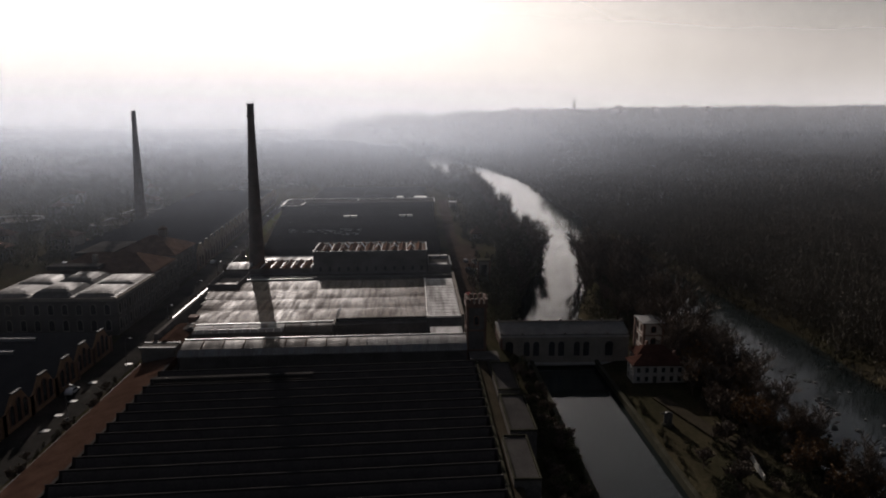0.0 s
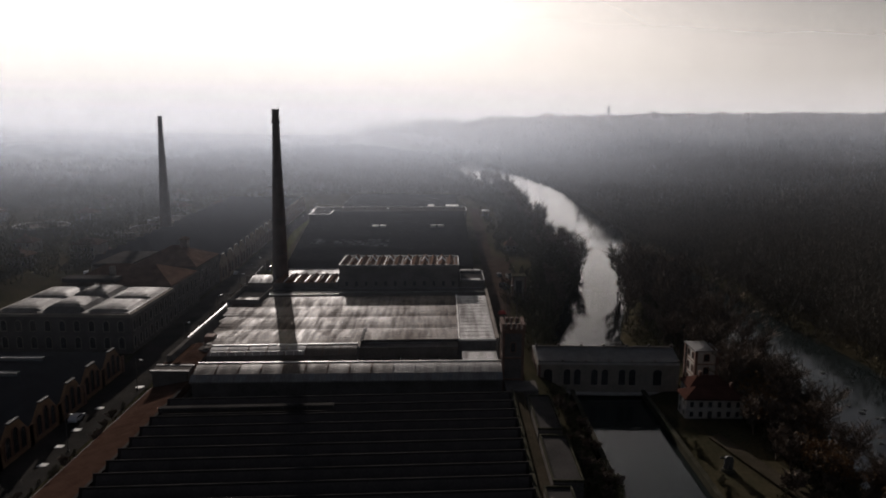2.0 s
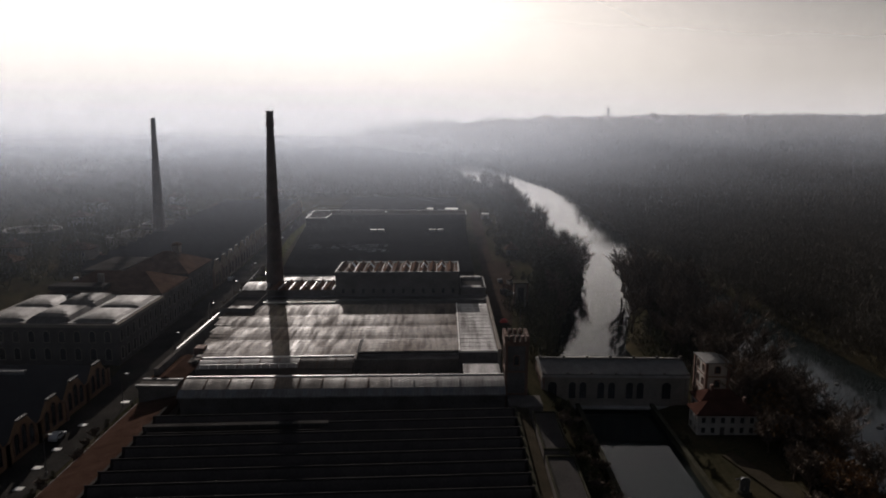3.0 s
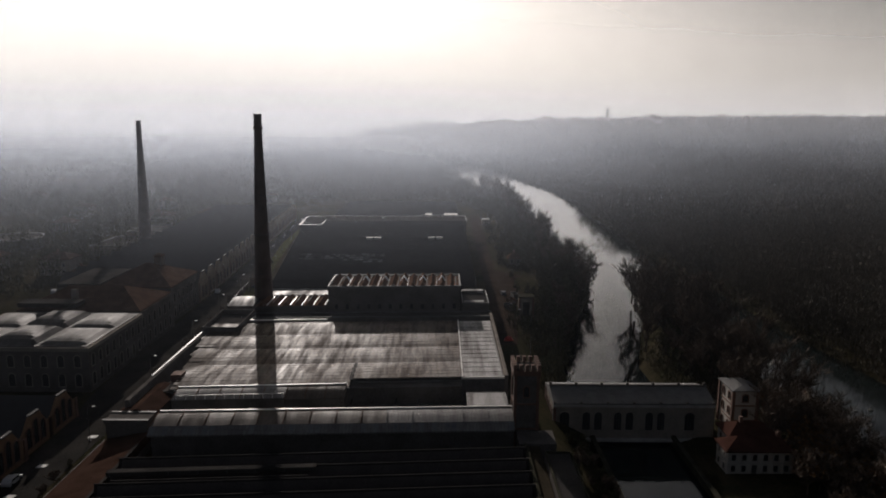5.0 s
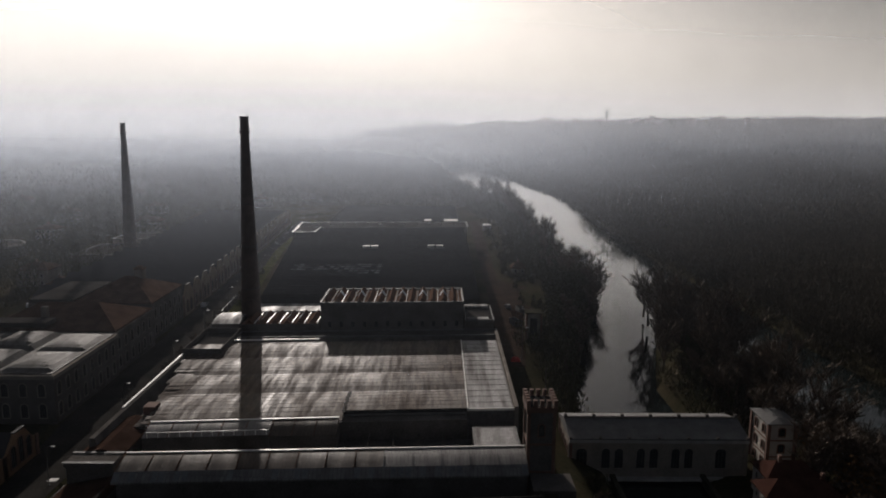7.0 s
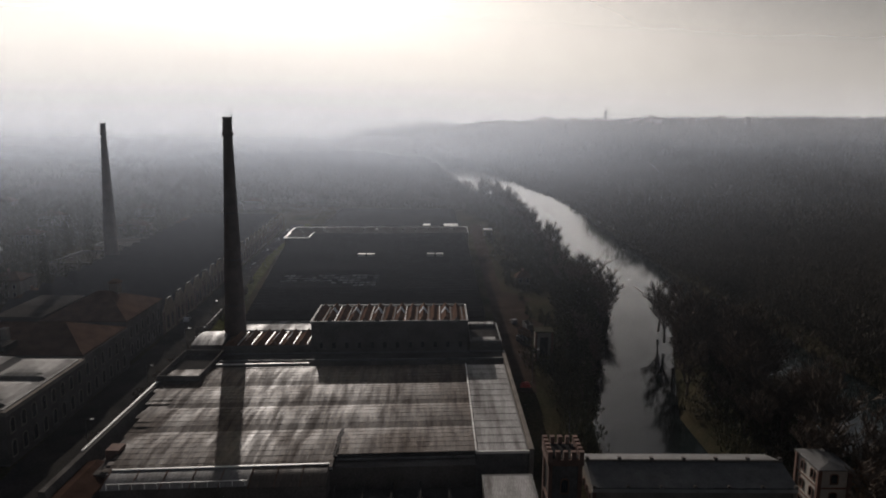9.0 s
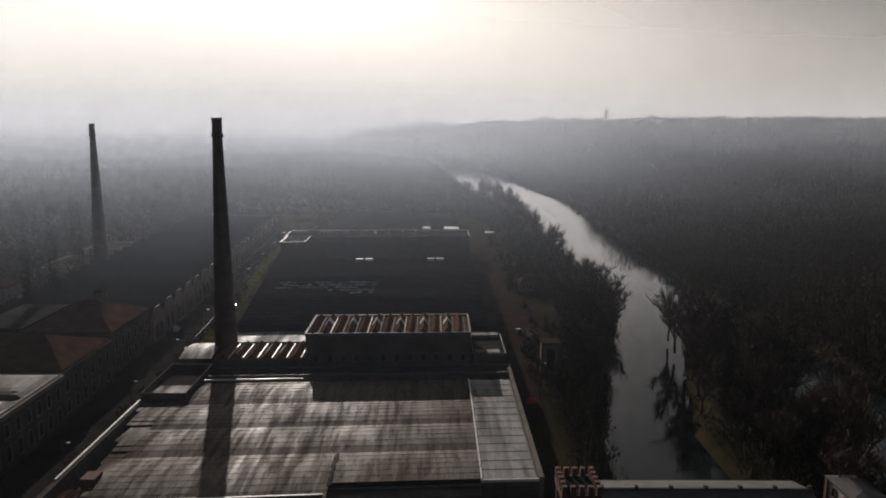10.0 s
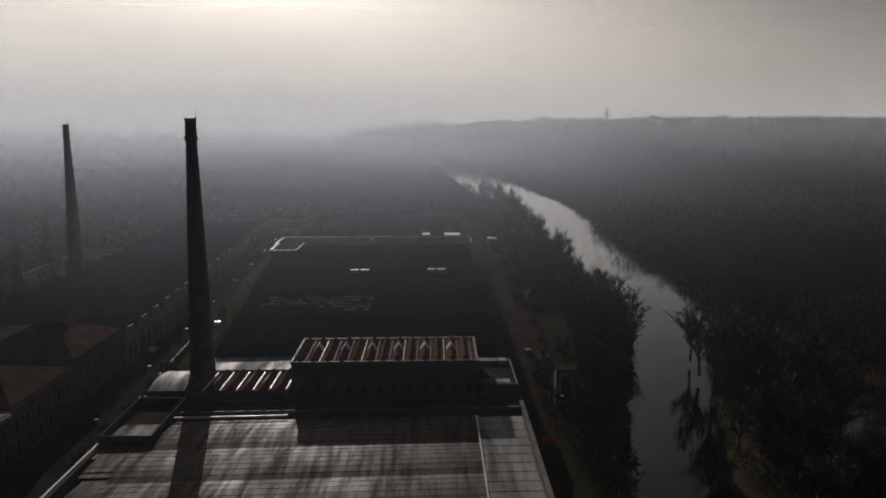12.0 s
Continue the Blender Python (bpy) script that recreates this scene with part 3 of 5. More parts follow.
a1 = flat_block("annex", "narrow flat-roofed brick annex with pale parapet", 20.8, 25.6, 152.4, 170, 0.5, 10.6, wall=M_PLASTER_D, cap=M_MOSS)
a2 = flat_block("annex", "narrow flat-roofed brick annex with stepped parapet", 20.7, 25.9, 131.5, 149.5, 0.5, 10.6, wall=M_PLASTER_D, cap=M_MOSS)
a3 = flat_block("annex", "low flat annex roofed with brown felt", 19.0, 23.6, 113.5, 130.3, 0.5, 10.2, cap=M_MOSS)
box_part("link_wall", M_PLASTER_D, a1, 21, 21.4, 149.6, 152.3, 0.5, 9.5)
for a, yy in ((a1, (155, 159, 163, 167)), (a2, (134, 138, 142, 146))):
    for y in yy:
        window(a, (25.9 if a is a2 else 25.6, y, 6.2), 'x+', 1.2, 1.8, trim=M_PLASTER_D)

# ---- barrel roofs ----


def barrel(name, label, x0, x1, y0, y1, z0, z1, ribs, mat, mat2=None, split=0.0, floor=5.0, glass=True):
    t = thing(name, label, "roof", ((x0 + x1) / 2, (y0 + y1) / 2, floor))
    box_part("wall", M_PLASTER_D, t, x0, x1, y0 + 0.2, y1, floor, z0 - 0.02)
    n = 10
    arc = [(y0 + (y1 - y0) * (i / n), z0 + (z1 - z0) * math.sin(math.pi / 2 * i / n)) for i in range(n + 1)]
    prof = arc + [(y1, z0)]
    step = (x1 - x0) / ribs
    for k in range(ribs):
        a = x0 + k * step
        m = mat2 if (mat2 and a > split) else mat
        Shape().prism_x(a + 0.06, a + step - 0.06, prof).ob("roof_panel", m, t)
        rib = [(y, z + 0.1) for y, z in arc] + [(y1, z1), *reversed([(y, z - 0.1) for y, z in arc])]
        Shape().prism_x(a - 0.07, a + 0.07, rib).ob("rib", M_CAP if m is not mat else M_RUST, t)
    box_part("ridge_rail", M_WHITE, t, x0, x1, y1 - 0.15, y1 + 0.15, z1 + 0.02, z1 + 0.22)
    if glass:
        Shape().prism_x(x0, x1, [(y0 - 1.7, z0 - 1.2), (y0 - 0.02, z0 + 0.02), (y0 - 0.02, z0 - 0.2), (y0 - 1.7, z0 - 1.5)]).ob("glazed_eave", M_BARREL_L, t)
        rr = random.Random(3)
        for k in range(ribs * 4):
            a = x0 + (k + 0.5) * step / 4
            if rr.random() < 0.45:
                Shape().prism_x(a - 0.5, a + 0.5, [(y0 - 1.6, z0 - 1.1), (y0 - 0.1, z0 - 0.02), (y0 - 0.1, z0 - 0.08), (y0 - 1.6, z0 - 1.17)]).ob("eave_pane", M_GLAZE_M, t)
    return t


Shape.skew = (0.05, -20)
barrel("barrel_roof", "long quarter-barrel sheet-metal roof, half rusty half grey", -55.7, 16.0, 178.8, 184.1, 12.4, 13.3, 14, M_BARREL, M_BARREL_L, -14)
Shape.skew = (0.075, -44)
b2 = barrel("barrel_roof", "short rusty barrel roof with a handrail", -57.0, -33.0, 192.6, 197.6, 11.9, 13.0, 5, M_BARREL_L, glass=False)
barrel("barrel_roof", "short dark barrel roof between the halls", -32.9, -20.0, 192.6, 197.6, 11.6, 13.0, 3, M_BARREL, glass=False)
box_part("handrail", M_WHITE, b2, -56, -33, 192.7, 192.8, 12.9, 13.0)
for i in range(12):
    box_part("rail_post", M_WHITE, b2, -56 + i * 2.05, -55.92 + i * 2.05, 192.7, 192.8, 11.9, 12.9)

Shape.skew = (0.05, -20)
# sunk court between the barrel roofs
t = thing("sunk_court", "dark sunk service court crossed by steel beams", "courtyard", (-8, 193, 5))
box_part("floor_slab", M_FLAT, t, -57, 16, 184.6, 199, 5.1, 8.2)
for i in range(5):
    box_part("beam", M_FLAT, t, -19 + i * 5, -18.7 + i * 5, 185, 199, 9.3, 9.6)
box_part("duct", M_PLASTER_D, t, -18, 4, 190.5, 191.5, 8.3, 9.6)
box_part("ledge", M_CAP, t, -19, 8, 188.6, 189.2, 10.2, 10.4)
t = flat_block("lean_to_roof", "pale flat sheet roof beside the brick tower", 7.0, 15.8, 188.2, 197.5, 5.5, 11.2, roof=M_STRIP, rim=0.15)

# ---- big hall roof: four shallow vaults laid with overlapping sheets ----
Shape.skew = (0.065, -28)
hall = thing("main_hall", "wide hall with shallow vaults of wet fibre-cement sheets", "factory hall", (-26, 227, 5))
box_part("wall", M_PLASTER_D, hall, -62, 6.1, 200.4, 254.5, 5, 11.4)


def hall_edge(y):
    return -58.6 - max(0, y - 199) * 0.13


SPANS = [(199.8, 216.3), (216.3, 228.6), (228.6, 241.3), (241.3, 254.4)]


def vault_z(y, ya, yb):
    return 11.85 + 0.62 * math.sin(math.pi * min(1, max(0, (y - ya) / (yb - ya)))) ** 0.7


sheet = bpy.data.meshes.new("roof_sheet")
sheet.from_pydata([(x, y, z) for z in (-0.03, 0.03) for x, y in ((-.54, -1.06), (.54, -1.06), (.54, 1.06), (-.54, 1.06))], [],
                  [(3, 2, 1, 0), (4, 5, 6, 7), (0, 1, 5, 4), (1, 2, 6, 5), (2, 3, 7, 6), (3, 0, 4, 7)])
sheet.materials.append(M_MAINROOF)
rng = random.Random(4)
made = 0
for ya, yb in SPANS:
    rest = Shape()
    rows = round((yb - ya) / 1.95)
    step = (yb - ya) / rows
    for r in range(rows):
        y = ya + (r + 0.5) * step
        for c in range(62):
            x = -58.0 + c * 1.05
            if c == 0:
                x0 = hall_edge(y)
                while x0 < -58.4:
                    x0 += 1.05
                    xe = -58.0 - (x0 - hall_edge(y))
                    z = vault_z(y, ya, yb) + 0.1
                    rest.add([(xe - .54, y - 1, z - .05), (xe + .54, y - 1, z - .05), (xe + .54, y + 1, z - .05), (xe - .54, y + 1, z - .05), (xe - .54, y - 1, z), (xe + .54, y - 1, z), (xe + .54, y + 1, z), (xe - .54, y + 1, z)],
                             [(3, 2, 1, 0), (4, 5, 6, 7), (0, 1, 5, 4), (1, 2, 6, 5), (2, 3, 7, 6), (3, 0, 4, 7)])
            if (x > -20 and y < 203.4) or abs(x + 19.6) < 0.35 and y < 217:
                continue
            slope = math.atan2(vault_z(y + 0.5, ya, yb) - vault_z(y - 0.5, ya, yb), 1.0)
            m = Matrix.Translation((x, y, vault_z(y, ya, yb) + 0.1 + 0.006 * ((c + r) % 2))) @ Euler((slope - 0.014 + rng.gauss(0, 0.004), rng.gauss(0, 0.007), rng.gauss(0, 0.004))).to_matrix().to_4x4()
            if made < 300 and ya < 200 and x < -20:
                made += 1
                ob = new("roof_sheet", sheet)
                ob.parent = hall
                ob.matrix_parent_inverse = hall.matrix_basis.inverted()
                ob.matrix_basis = Matrix.Translation((0, 0.065 * (x + 28), 0)) @ m
            else:
                rest.add([m @ v.co for v in sheet.vertices], [tuple(p.vertices) for p in sheet.polygons])
    tagged(rest.ob("roof_sheet_rest", M_MAINROOF, hall), kind="stuff")
    for xa, xb in ((-58.5, -19.7), (-19.5, 6.0)):
        arc = [(ya + (yb - ya) * i / 14, vault_z(ya + (yb - ya) * i / 14, ya, yb) - 0.12) for i in range(15)]
        arc = [(max(y, 203.4) if xa > -20 else y, z) for y, z in arc]
        Shape().prism_x(xa, xb, arc + [(yb, 11.3), (arc[0][0], 11.3)]).ob("vault", M_FLAT, hall)
    box_part("valley_gutter", M_FLAT, hall, -60, 6, yb - 0.3, yb + 0.3, 11.6, 12.02)
for i in range(30):
    y = 203 + i * 0.42
    s = Shape().box(-19.95 + rng.uniform(-.25, .2), -19.5 + rng.uniform(-.1, .3), y, y + 0.5, 12.0, 12.25 + vault_z(y, *SPANS[0]) - 12)
    s.ob("lifted_sheet", M_SHED, hall)
box_part("front_flashing", M_WHITE, hall, -58.5, -19.6, 199.4, 199.6, 11.75, 11.92)
box_part("front_flashing", M_CAP, hall, -19.4, 6, 202.9, 203.2, 11.6, 11.95)
box_part("back_flashing", M_WHITE, hall, -56, -33, 254.6, 254.85, 12.6, 12.95)
Shape.skew = (0.05, 16)
# corrugated strip on the river side
t = thing("roof_strip", "pale corrugated sheet roof strip edging the hall", "roof", (11, 230, 5))
box_part("bed", M_CAP, t, 6.2, 16.2, 206.4, 256, 5.2, 12.15)
for k in range(14):
    y = 206.6 + k * 3.5
    Shape().prism_x(6.5, 15.9, [(y, 12.2), (y, 12.4), (y + 3.5, 12.34), (y + 3.5, 12.2)]).ob("sheet", M_STRIP, t)
box_part("edge_trim", M_WHITE, t, 6.2, 6.45, 206.4, 256, 12.2, 12.62)
box_part("edge_trim", M_WHITE, t, 6.2, 16.3, 206.1, 206.38, 12.0, 12.5)
box_part("side_parapet", M_PLASTER, t, 16.25, 17.1, 206, 263, 5, 12.9)
Shape.skew = (0, 0)
# parapet towards the street
t = thing("street_wall", "tall plaster street wall with bright flashing", "wall", (-65, 220, 5))
Shape().add([(-66.2, 190, 5), (-62.6, 190, 5), (-62.6, 242, 5), (-66.2, 242, 5), (-66.2, 190, 12.6), (-65.2, 190, 12.6), (-65.2, 242, 12.6), (-66.2, 242, 12.6)],
            [(3, 2, 1, 0), (4, 5, 6, 7), (0, 1, 5, 4), (1, 2, 6, 5), (2, 3, 7, 6), (3, 0, 4, 7)]).ob("wall", M_PLASTER_D, t)
box_part("flashing", M_WHITE, t, -66.3, -65.9, 205, 241, 12.62, 12.8)
t = flat_block("corner_block", "dark sunk roof block behind a plaster parapet", -66.5, -56.6, 242.2, 262, 5, 12.2, rim=1.5, cap=M_PLASTER_D)

Shape.skew = (0.053, -13.6)
# ---- cross range behind the hall ----
t = flat_block("cross_range", "dark two-storey cross range with small windows", -56.5, 17.0, 258.0, 264.0, 5, 12.4)
for i in range(22):
    window(t, (-53 + i * 3.2, 258.0, 9.0), 'y-', 1.1, 1.9, 0.3, trim=M_PLASTER_D)
tall = thing("tall_block", "tall grey plaster block with ridged rooflights", "factory block", (-13.6, 276, 5))
box_part("wall", M_PLASTER_D, tall, -34.6, 7.3, 268.2, 286.0, 5, 19.5)
box_part("roof", M_RUST, tall, -34.2, 6.9, 268.6, 285.6, 19.504, 19.62)
for b in ((-34.8, 7.5, 268.0, 268.4), (-34.8, 7.5, 285.6, 286.2), (-34.8, -34.3, 268.4, 285.6), (7.0, 7.5, 268.4, 285.6)):
    box_part("parapet", M_CAP, tall, *b, 19.5, 20.1)
for k in range(13):
    x = -33.0 + k * 3.13
    if k % 2:
        Shape().prism_y(269.5, 284.8, [(x - 1.1, 19.6), (x, 21.1), (x + 1.1, 19.6)]).ob("rooflight", M_RUST, tall)
        Shape().prism_y(277.0, 279.4, [(x - 1.15, 19.66), (x - 0.02, 21.22), (x + 0.02, 21.22), (x + 1.15, 19.66)]).ob("rooflight_pane", M_GLAZE_L, tall, "broken whitewashed glass")
    else:
        Shape().prism_y(269.5, 284.8, [(x - 0.9, 19.6), (x - 0.1, 20.9), (x + 0.9, 19.6)]).ob("rooflight", M_RUST, tall)
    Shape().prism_y(269.2, 285.0, [(x + 1.36, 19.6), (x + 1.36, 19.95), (x + 1.5, 19.95), (x + 1.5, 19.6)]).ob("flashing", M_WHITE if k % 3 == 1 else M_CAP, tall)
for i in range(12):
    window(tall, (-32 + i * 3.4, 268.2, 12.6), 'y-', 0.9, 1.6, trim=M_PLASTER_D)
Shape.skew = (0.05, -46)
low = thing("rooflit_range", "low range with slanting rooflights beside the chimney", "factory range", (-46, 272, 5))
box_part("wall", M_PLASTER_D, low, -57, -34.7, 263.5, 286, 5, 14.4)
box_part("roof", M_RUST, low, -56.8, -34.9, 263.7, 276, 14.404, 14.5)
for k in range(6):
    x = -55 + k * 3.6
    Shape().prism_y(264.2, 275.4, [(x - 0.9, 14.5), (x + 0.3, 15.7), (x + 1.2, 14.5)]).ob("rooflight", M_RUST, low)
    if k in (1, 3, 4):
        Shape().prism_y(268, 271.5, [(x - 0.95, 14.54), (x + 0.25, 15.8), (x + 0.32, 15.76), (x - 0.8, 14.5)]).ob("rooflight_pane", M_GLAZE_L, low)
    Shape().prism_y(264, 275.6, [(x + 1.65, 14.5), (x + 1.65, 14.8), (x + 1.85, 14.8), (x + 1.85, 14.5)]).ob("flashing", M_WHITE, low)
box_part("sheet_roof", M_STRIP, low, -56.8, -35, 276.3, 285.8, 14.5, 15.0, label="pale corrugated flat roof")
Shape.skew = (0.05, -62)
t = thing("shed_roof", "small bright curled sheet roof by the chimney", "shed", (-62, 271, 5))
box_part("wall", M_PLASTER_D, t, -66, -57.9, 265, 278, 5, 13.9)
arc = [(265 + i, 14.0 + 0.9 * math.sin(math.pi * i / 13)) for i in range(14)]
for k in range(4):
    Shape().prism_x(-66 + k * 2.02, -64.05 + k * 2.02, arc + [(278, 13.9), (265, 13.9)]).ob("sheet", M_STRIP, t)
Shape.skew = (0.05, 12)
t = flat_block("side_block", "small flat-roofed block with pale roof edges", 8.0, 16.5, 268.5, 286, 5, 14.2)
box_part("upper_roof", M_STRIP, t, 8.2, 15.5, 283.0, 285.4, 14.35, 15.2)
box_part("lower_roof", M_STRIP, t, 8.6, 15.0, 269.2, 271.6, 14.3, 14.75)

# ---- back spinning hall ----


def back_left(y):
    return -57.1 - (y - 287.6) * 0.109


Shape.skew = (0.075, -20)
saw_shed("spinning_hall", "vast dark saw-tooth spinning hall receding into haze", -60, 13.4, 289.0, 40, 4.0, 15.1, 16.7, 5.0, M_SHED2, lefts=back_left, bars=0, pane=M_SHED2, cap=M_FLAT)
t = thing("back_range", "flat-roofed back range edged with white flashing", "factory range", (-30, 462, 5))
box_part("wall", M_PLASTER_D, t, -76.6, 15.4, 449.5, 471, 5, 16.3)
box_part("roof", M_FLAT, t, -76.4, 15.2, 449.7, 470.8, 16.304, 16.4)
box_part("wing", M_FLAT, t, -74.4, -63.4, 430.5, 449.5, 5, 17.0)
for b in ((-76.8, 15.6, 470.9, 471.1), (-76.8, -76.6, 449.5, 470.9), (15.4, 15.6, 449.5, 470.9), (-74.7, -63.1, 430.2, 430.45), (-74.7, -74.45, 430.45, 449.4), (-63.3, -63.1, 430.45, 449.4)):
    box_part("flashing", M_WHITE, t, *b, 17.0 if b[3] < 449.45 else 16.4, 17.2 if b[3] < 449.45 else 16.6)
for i in range(12):
    box_part("vent", M_WHITE if i == 5 else M_CAP, t, -67 + i * 6.8, -66 + i * 6.8, 460, 461, 16.4, 17.2)
# sky reflection on these panes is put in as plain white colour
patch = thing("glazing_patch", "glazing rows coloured white for reflected sky, let into the dark roof", "rooflight", (-40, 335, 16))
rng = random.Random(9)
for r in range(5):
    y = 289.0 + (10 + r) * 4.0
    for i in range(17):
        x = -57 + i * 2.05
        if (r == 0 and i < 13) or (r == 1 and i < 8) or (r == 4 and 2 < i < 6) or rng.random() < 0.1:
            continue
        h = rng.uniform(0.7, 1.0)
        Shape().prism_x(x, x + 1.7, [(y - 0.12, 15.4), (y - 0.12 + 0.6 * h, 15.4 + 1.1 * h), (y - 0.04 + 0.6 * h, 15.4 + 1.1 * h), (y - 0.04, 15.4)]).ob("pane", M_WHITE, patch)
for x in (-34.4, -30.6, -5.0, -1.2):
    t = thing("rooflight", "long white roof ventilator on dark saw-tooth roof", "rooflight", (x, 384, 15.6), group="roof ventilators")
    box_part("frame", M_WHITE, t, x, x + 3.0, 385.0, 386.2, 15.9, 17.0)
    box_part("lid", M_WHITE, t, x - 0.1, x + 3.1, 384.8, 386.4, 17.0, 17.2)
Shape.skew = (0, 0)
# low buildings further back
saw_shed("far_shed", "low grey shed range in the haze", -70, 12, 500, 22, 5.0, 8.6, 10.4, 5.0, M_SHED2, bars=0)
for x, y, w, d in ((-8.5, 480, 4, 7), (3.0, 479, 8, 9), (28, 516, 5, 6)):
    flat_block("pale_hut", "small hut with a bright white flat roof", x, x + w, y, y + d, 5, 16 if x < 20 else 8.5, roof=M_WHITE, wall=M_PLASTER, cap=M_WHITE, rim=0.2, category="hut")

# ---- chimneys ----


def chimney(at, r0, r1, z0, z1, label):
    x, y = at
    t = thing("factory_chimney", label, "chimney", (x, y, 5), group="mill chimneys")
    zs = [z0 + (z1 - 5 - z0) * i / 12 for i in range(13)]
    rs = [r0 + (r1 - r0) * i / 12 for i in range(13)]
    Shape().tube([(x, y, z) for z in zs], rs, 28).ob("shaft", M_CHIMNEY, t)
    crown = [(z1 - 5, r1 * 1.02), (z1 - 4.7, r1 * 1.22), (z1 - 4.2, r1 * 1.25), (z1 - 3.9, r1 * 1.05), (z1 - 0.5, r1 * 0.98), (z1 - 0.4, r1 * 1.1), (z1, r1 * 1.1)]
    Shape().tube([(x, y, z) for z, r in crown], [r for z, r in crown], 28).ob("crown", M_CHIMNEY, t)
    for z in (z0 + (z1 - z0) * f for f in (0.2, 0.4, 0.6, 0.8)):
        r = r0 + (r1 - r0) * (z - z0) / (z1 - 5 - z0)
        Shape().tube([(x, y, z - 0.1), (x, y, z + 0.1)], [r + 0.07, r + 0.07], 28).ob("iron_band", M_IRON, t)
    Shape().prism_x(x - r0 * 1.25, x + r0 * 1.25, [(y - r0 * 1.25, 5), (y + r0 * 1.25, 5), (y + r0 * 1.25, z0 - 1), (y + r0, z0 + 0.5), (y - r0, z0 + 0.5), (y - r0 * 1.25, z0 - 1)]).ob("plinth", M_PLASTER_D, t)
    box_part("lightning_rod", M_IRON, t, x - 0.06 + r1, x + 0.06 + r1, y, y + 0.1, z1 - 1, z1 + 2.2)
    return t


chimney((-56.9, 275), 3.1, 1.22, 10, 73.6, "tall tapering brick factory chimney with corbelled crown")
chimney((-143, 393), 3.2, 1.1, 10, 71.2, "slender distant brick factory chimney in haze")

# ---- crenellated tower ----
t = thing("brick_tower", "square plaster water tower with brick battlements", "tower", (19.3, 186, 5))
box_part("shaft", M_PLASTER_D, t, 16.3, 20.9, 183.2, 188.4, 4, 21.0)
for cx in (16.3, 20.9):
    for cy in (183.2, 188.4):
        box_part("corner_pier", M_BRICK, t, cx - 0.3, cx + 0.3, cy - 0.3, cy + 0.3, 4, 21.1)
for z in (9.5, 14.8):
    box_part("string_course", M_BRICK, t, 16.05, 21.15, 182.95, 188.65, z, z + 0.35)
box_part("cornice", M_BRICK, t, 15.8, 21.4, 182.7, 188.9, 21.1, 22.1)
box_part("roof", M_FLAT, t, 16.3, 20.9, 183.2, 188.4, 22.1, 22.2)
done = set()
for i in range(5):
    for x, y in ((15.8 + i * 1.21, 182.7), (15.8 + i * 1.21, 188.2), (15.8, 182.7 + i * 1.375), (20.64, 182.7 + i * 1.375)):
        if i in (0, 4) and y in (182.7, 188.2) and x in (15.8, 20.64) and (x, y) in done:
            continue
        done.add((x, y))
        box_part("merlon", M_BRICK, t, x, x + 0.72, y, y + 0.7, 22.1, 23.4)
window(t, (18.6, 183.2, 16.5), 'y-', 1.0, 2.2, 0.5, trim=M_BRICK)
box_part("antenna", M_IRON, t, 19.5, 19.6, 186, 186.1, 22.2, 28.5)
box_part("low_wing", M_PLASTER_D, t, 16.6, 24, 176.5, 183, 4, 9.4)

# ---- power house over the canal ----
t = thing("power_house", "grey canal power house with tall arched windows", "power station", (45, 205, 0))
box_part("wall", M_PLASTER, t, 27.2, 63.6, 200.2, 213.0, -5, 8.2)
Shape().prism_x(26.9, 63.9, [(199.8, 8.2), (199.8, 8.5), (206.6, 10.3), (213.4, 8.5), (213.4, 8.2)]).ob("roof", M_CAP, t, "pale grey sheet roof")
Shape().prism_x(26.8, 64.0, [(206.2, 10.28), (206.4, 10.6), (206.8, 10.6), (207, 10.28)]).ob("ridge_cap", M_PLASTER_D, t)
for i in range(7):
    x = 27.2 + i * 6.05
    box_part("finial", M_PLASTER_D, t, x - 0.3, x + 0.3, 206.3, 206.9, 10.4, 11.1)
    box_part("finial", M_PLASTER_D, t, x - 0.25, x + 0.25, 199.6, 200.1, 8.5, 8.95)
    if i in (0, 6):
        box_part("pilaster", M_PLASTER, t, x - 0.4, x + 0.4, 199.95, 200.2, -1, 7.55)
box_part("cornice", M_STONE, t, 26.9, 63.9, 199.7, 200.15, 7.6, 8.19)
box_part("ledge", M_STONE, t, 30, 60, 198.8, 200.1, -0.3, 0.1)
for x in (29.6, 34.6, 37.3, 41.8, 44.5, 49.0, 51.7, 58.3):
    w = window(t, (x, 200.2, 2.0), 'y-', 1.7 if 30 < x < 58 else 2.2, 4.3, 0.85, trim=M_PLASTER)
for i in range(4):
    window(t, (27.2, 202.5 + i * 2.8, 2.0), 'x-', 1.4, 4.0, 0.7, trim=M_BRICK)
for y in (200.2, 213.0):
    box_part("brick_quoin", M_BRICK, t, 27.0, 27.6, y - 0.3, y + 0.3, -1, 8.2)

# ---- villa and its tower ----
v = thing("villa", "two-storey pale villa with red hipped tile roof", "house", (66.8, 187, 0))
box_part("wall", M_HOUSE, v, 60.3, 74.0, 182.8, 188.6, -0.5, 5.0)
box_part("rear_wing", M_HOUSE, v, 63.0, 73.2, 188.6, 195.4, -0.5, 5.6)
Shape().hip(60.3, 74.0, 182.8, 188.6, 5.0, 7.3, 3.6, "x", 0.55).ob("roof", M_REDTILE, v)
Shape().hip(63.0, 73.2, 188.6, 195.4, 5.6, 7.9, 3.4, "x", 0.5).ob("rear_roof", M_REDTILE, v)
box_part("plinth", M_STONE, v, 60.2, 74.1, 182.7, 188.7, -0.5, 0.4)
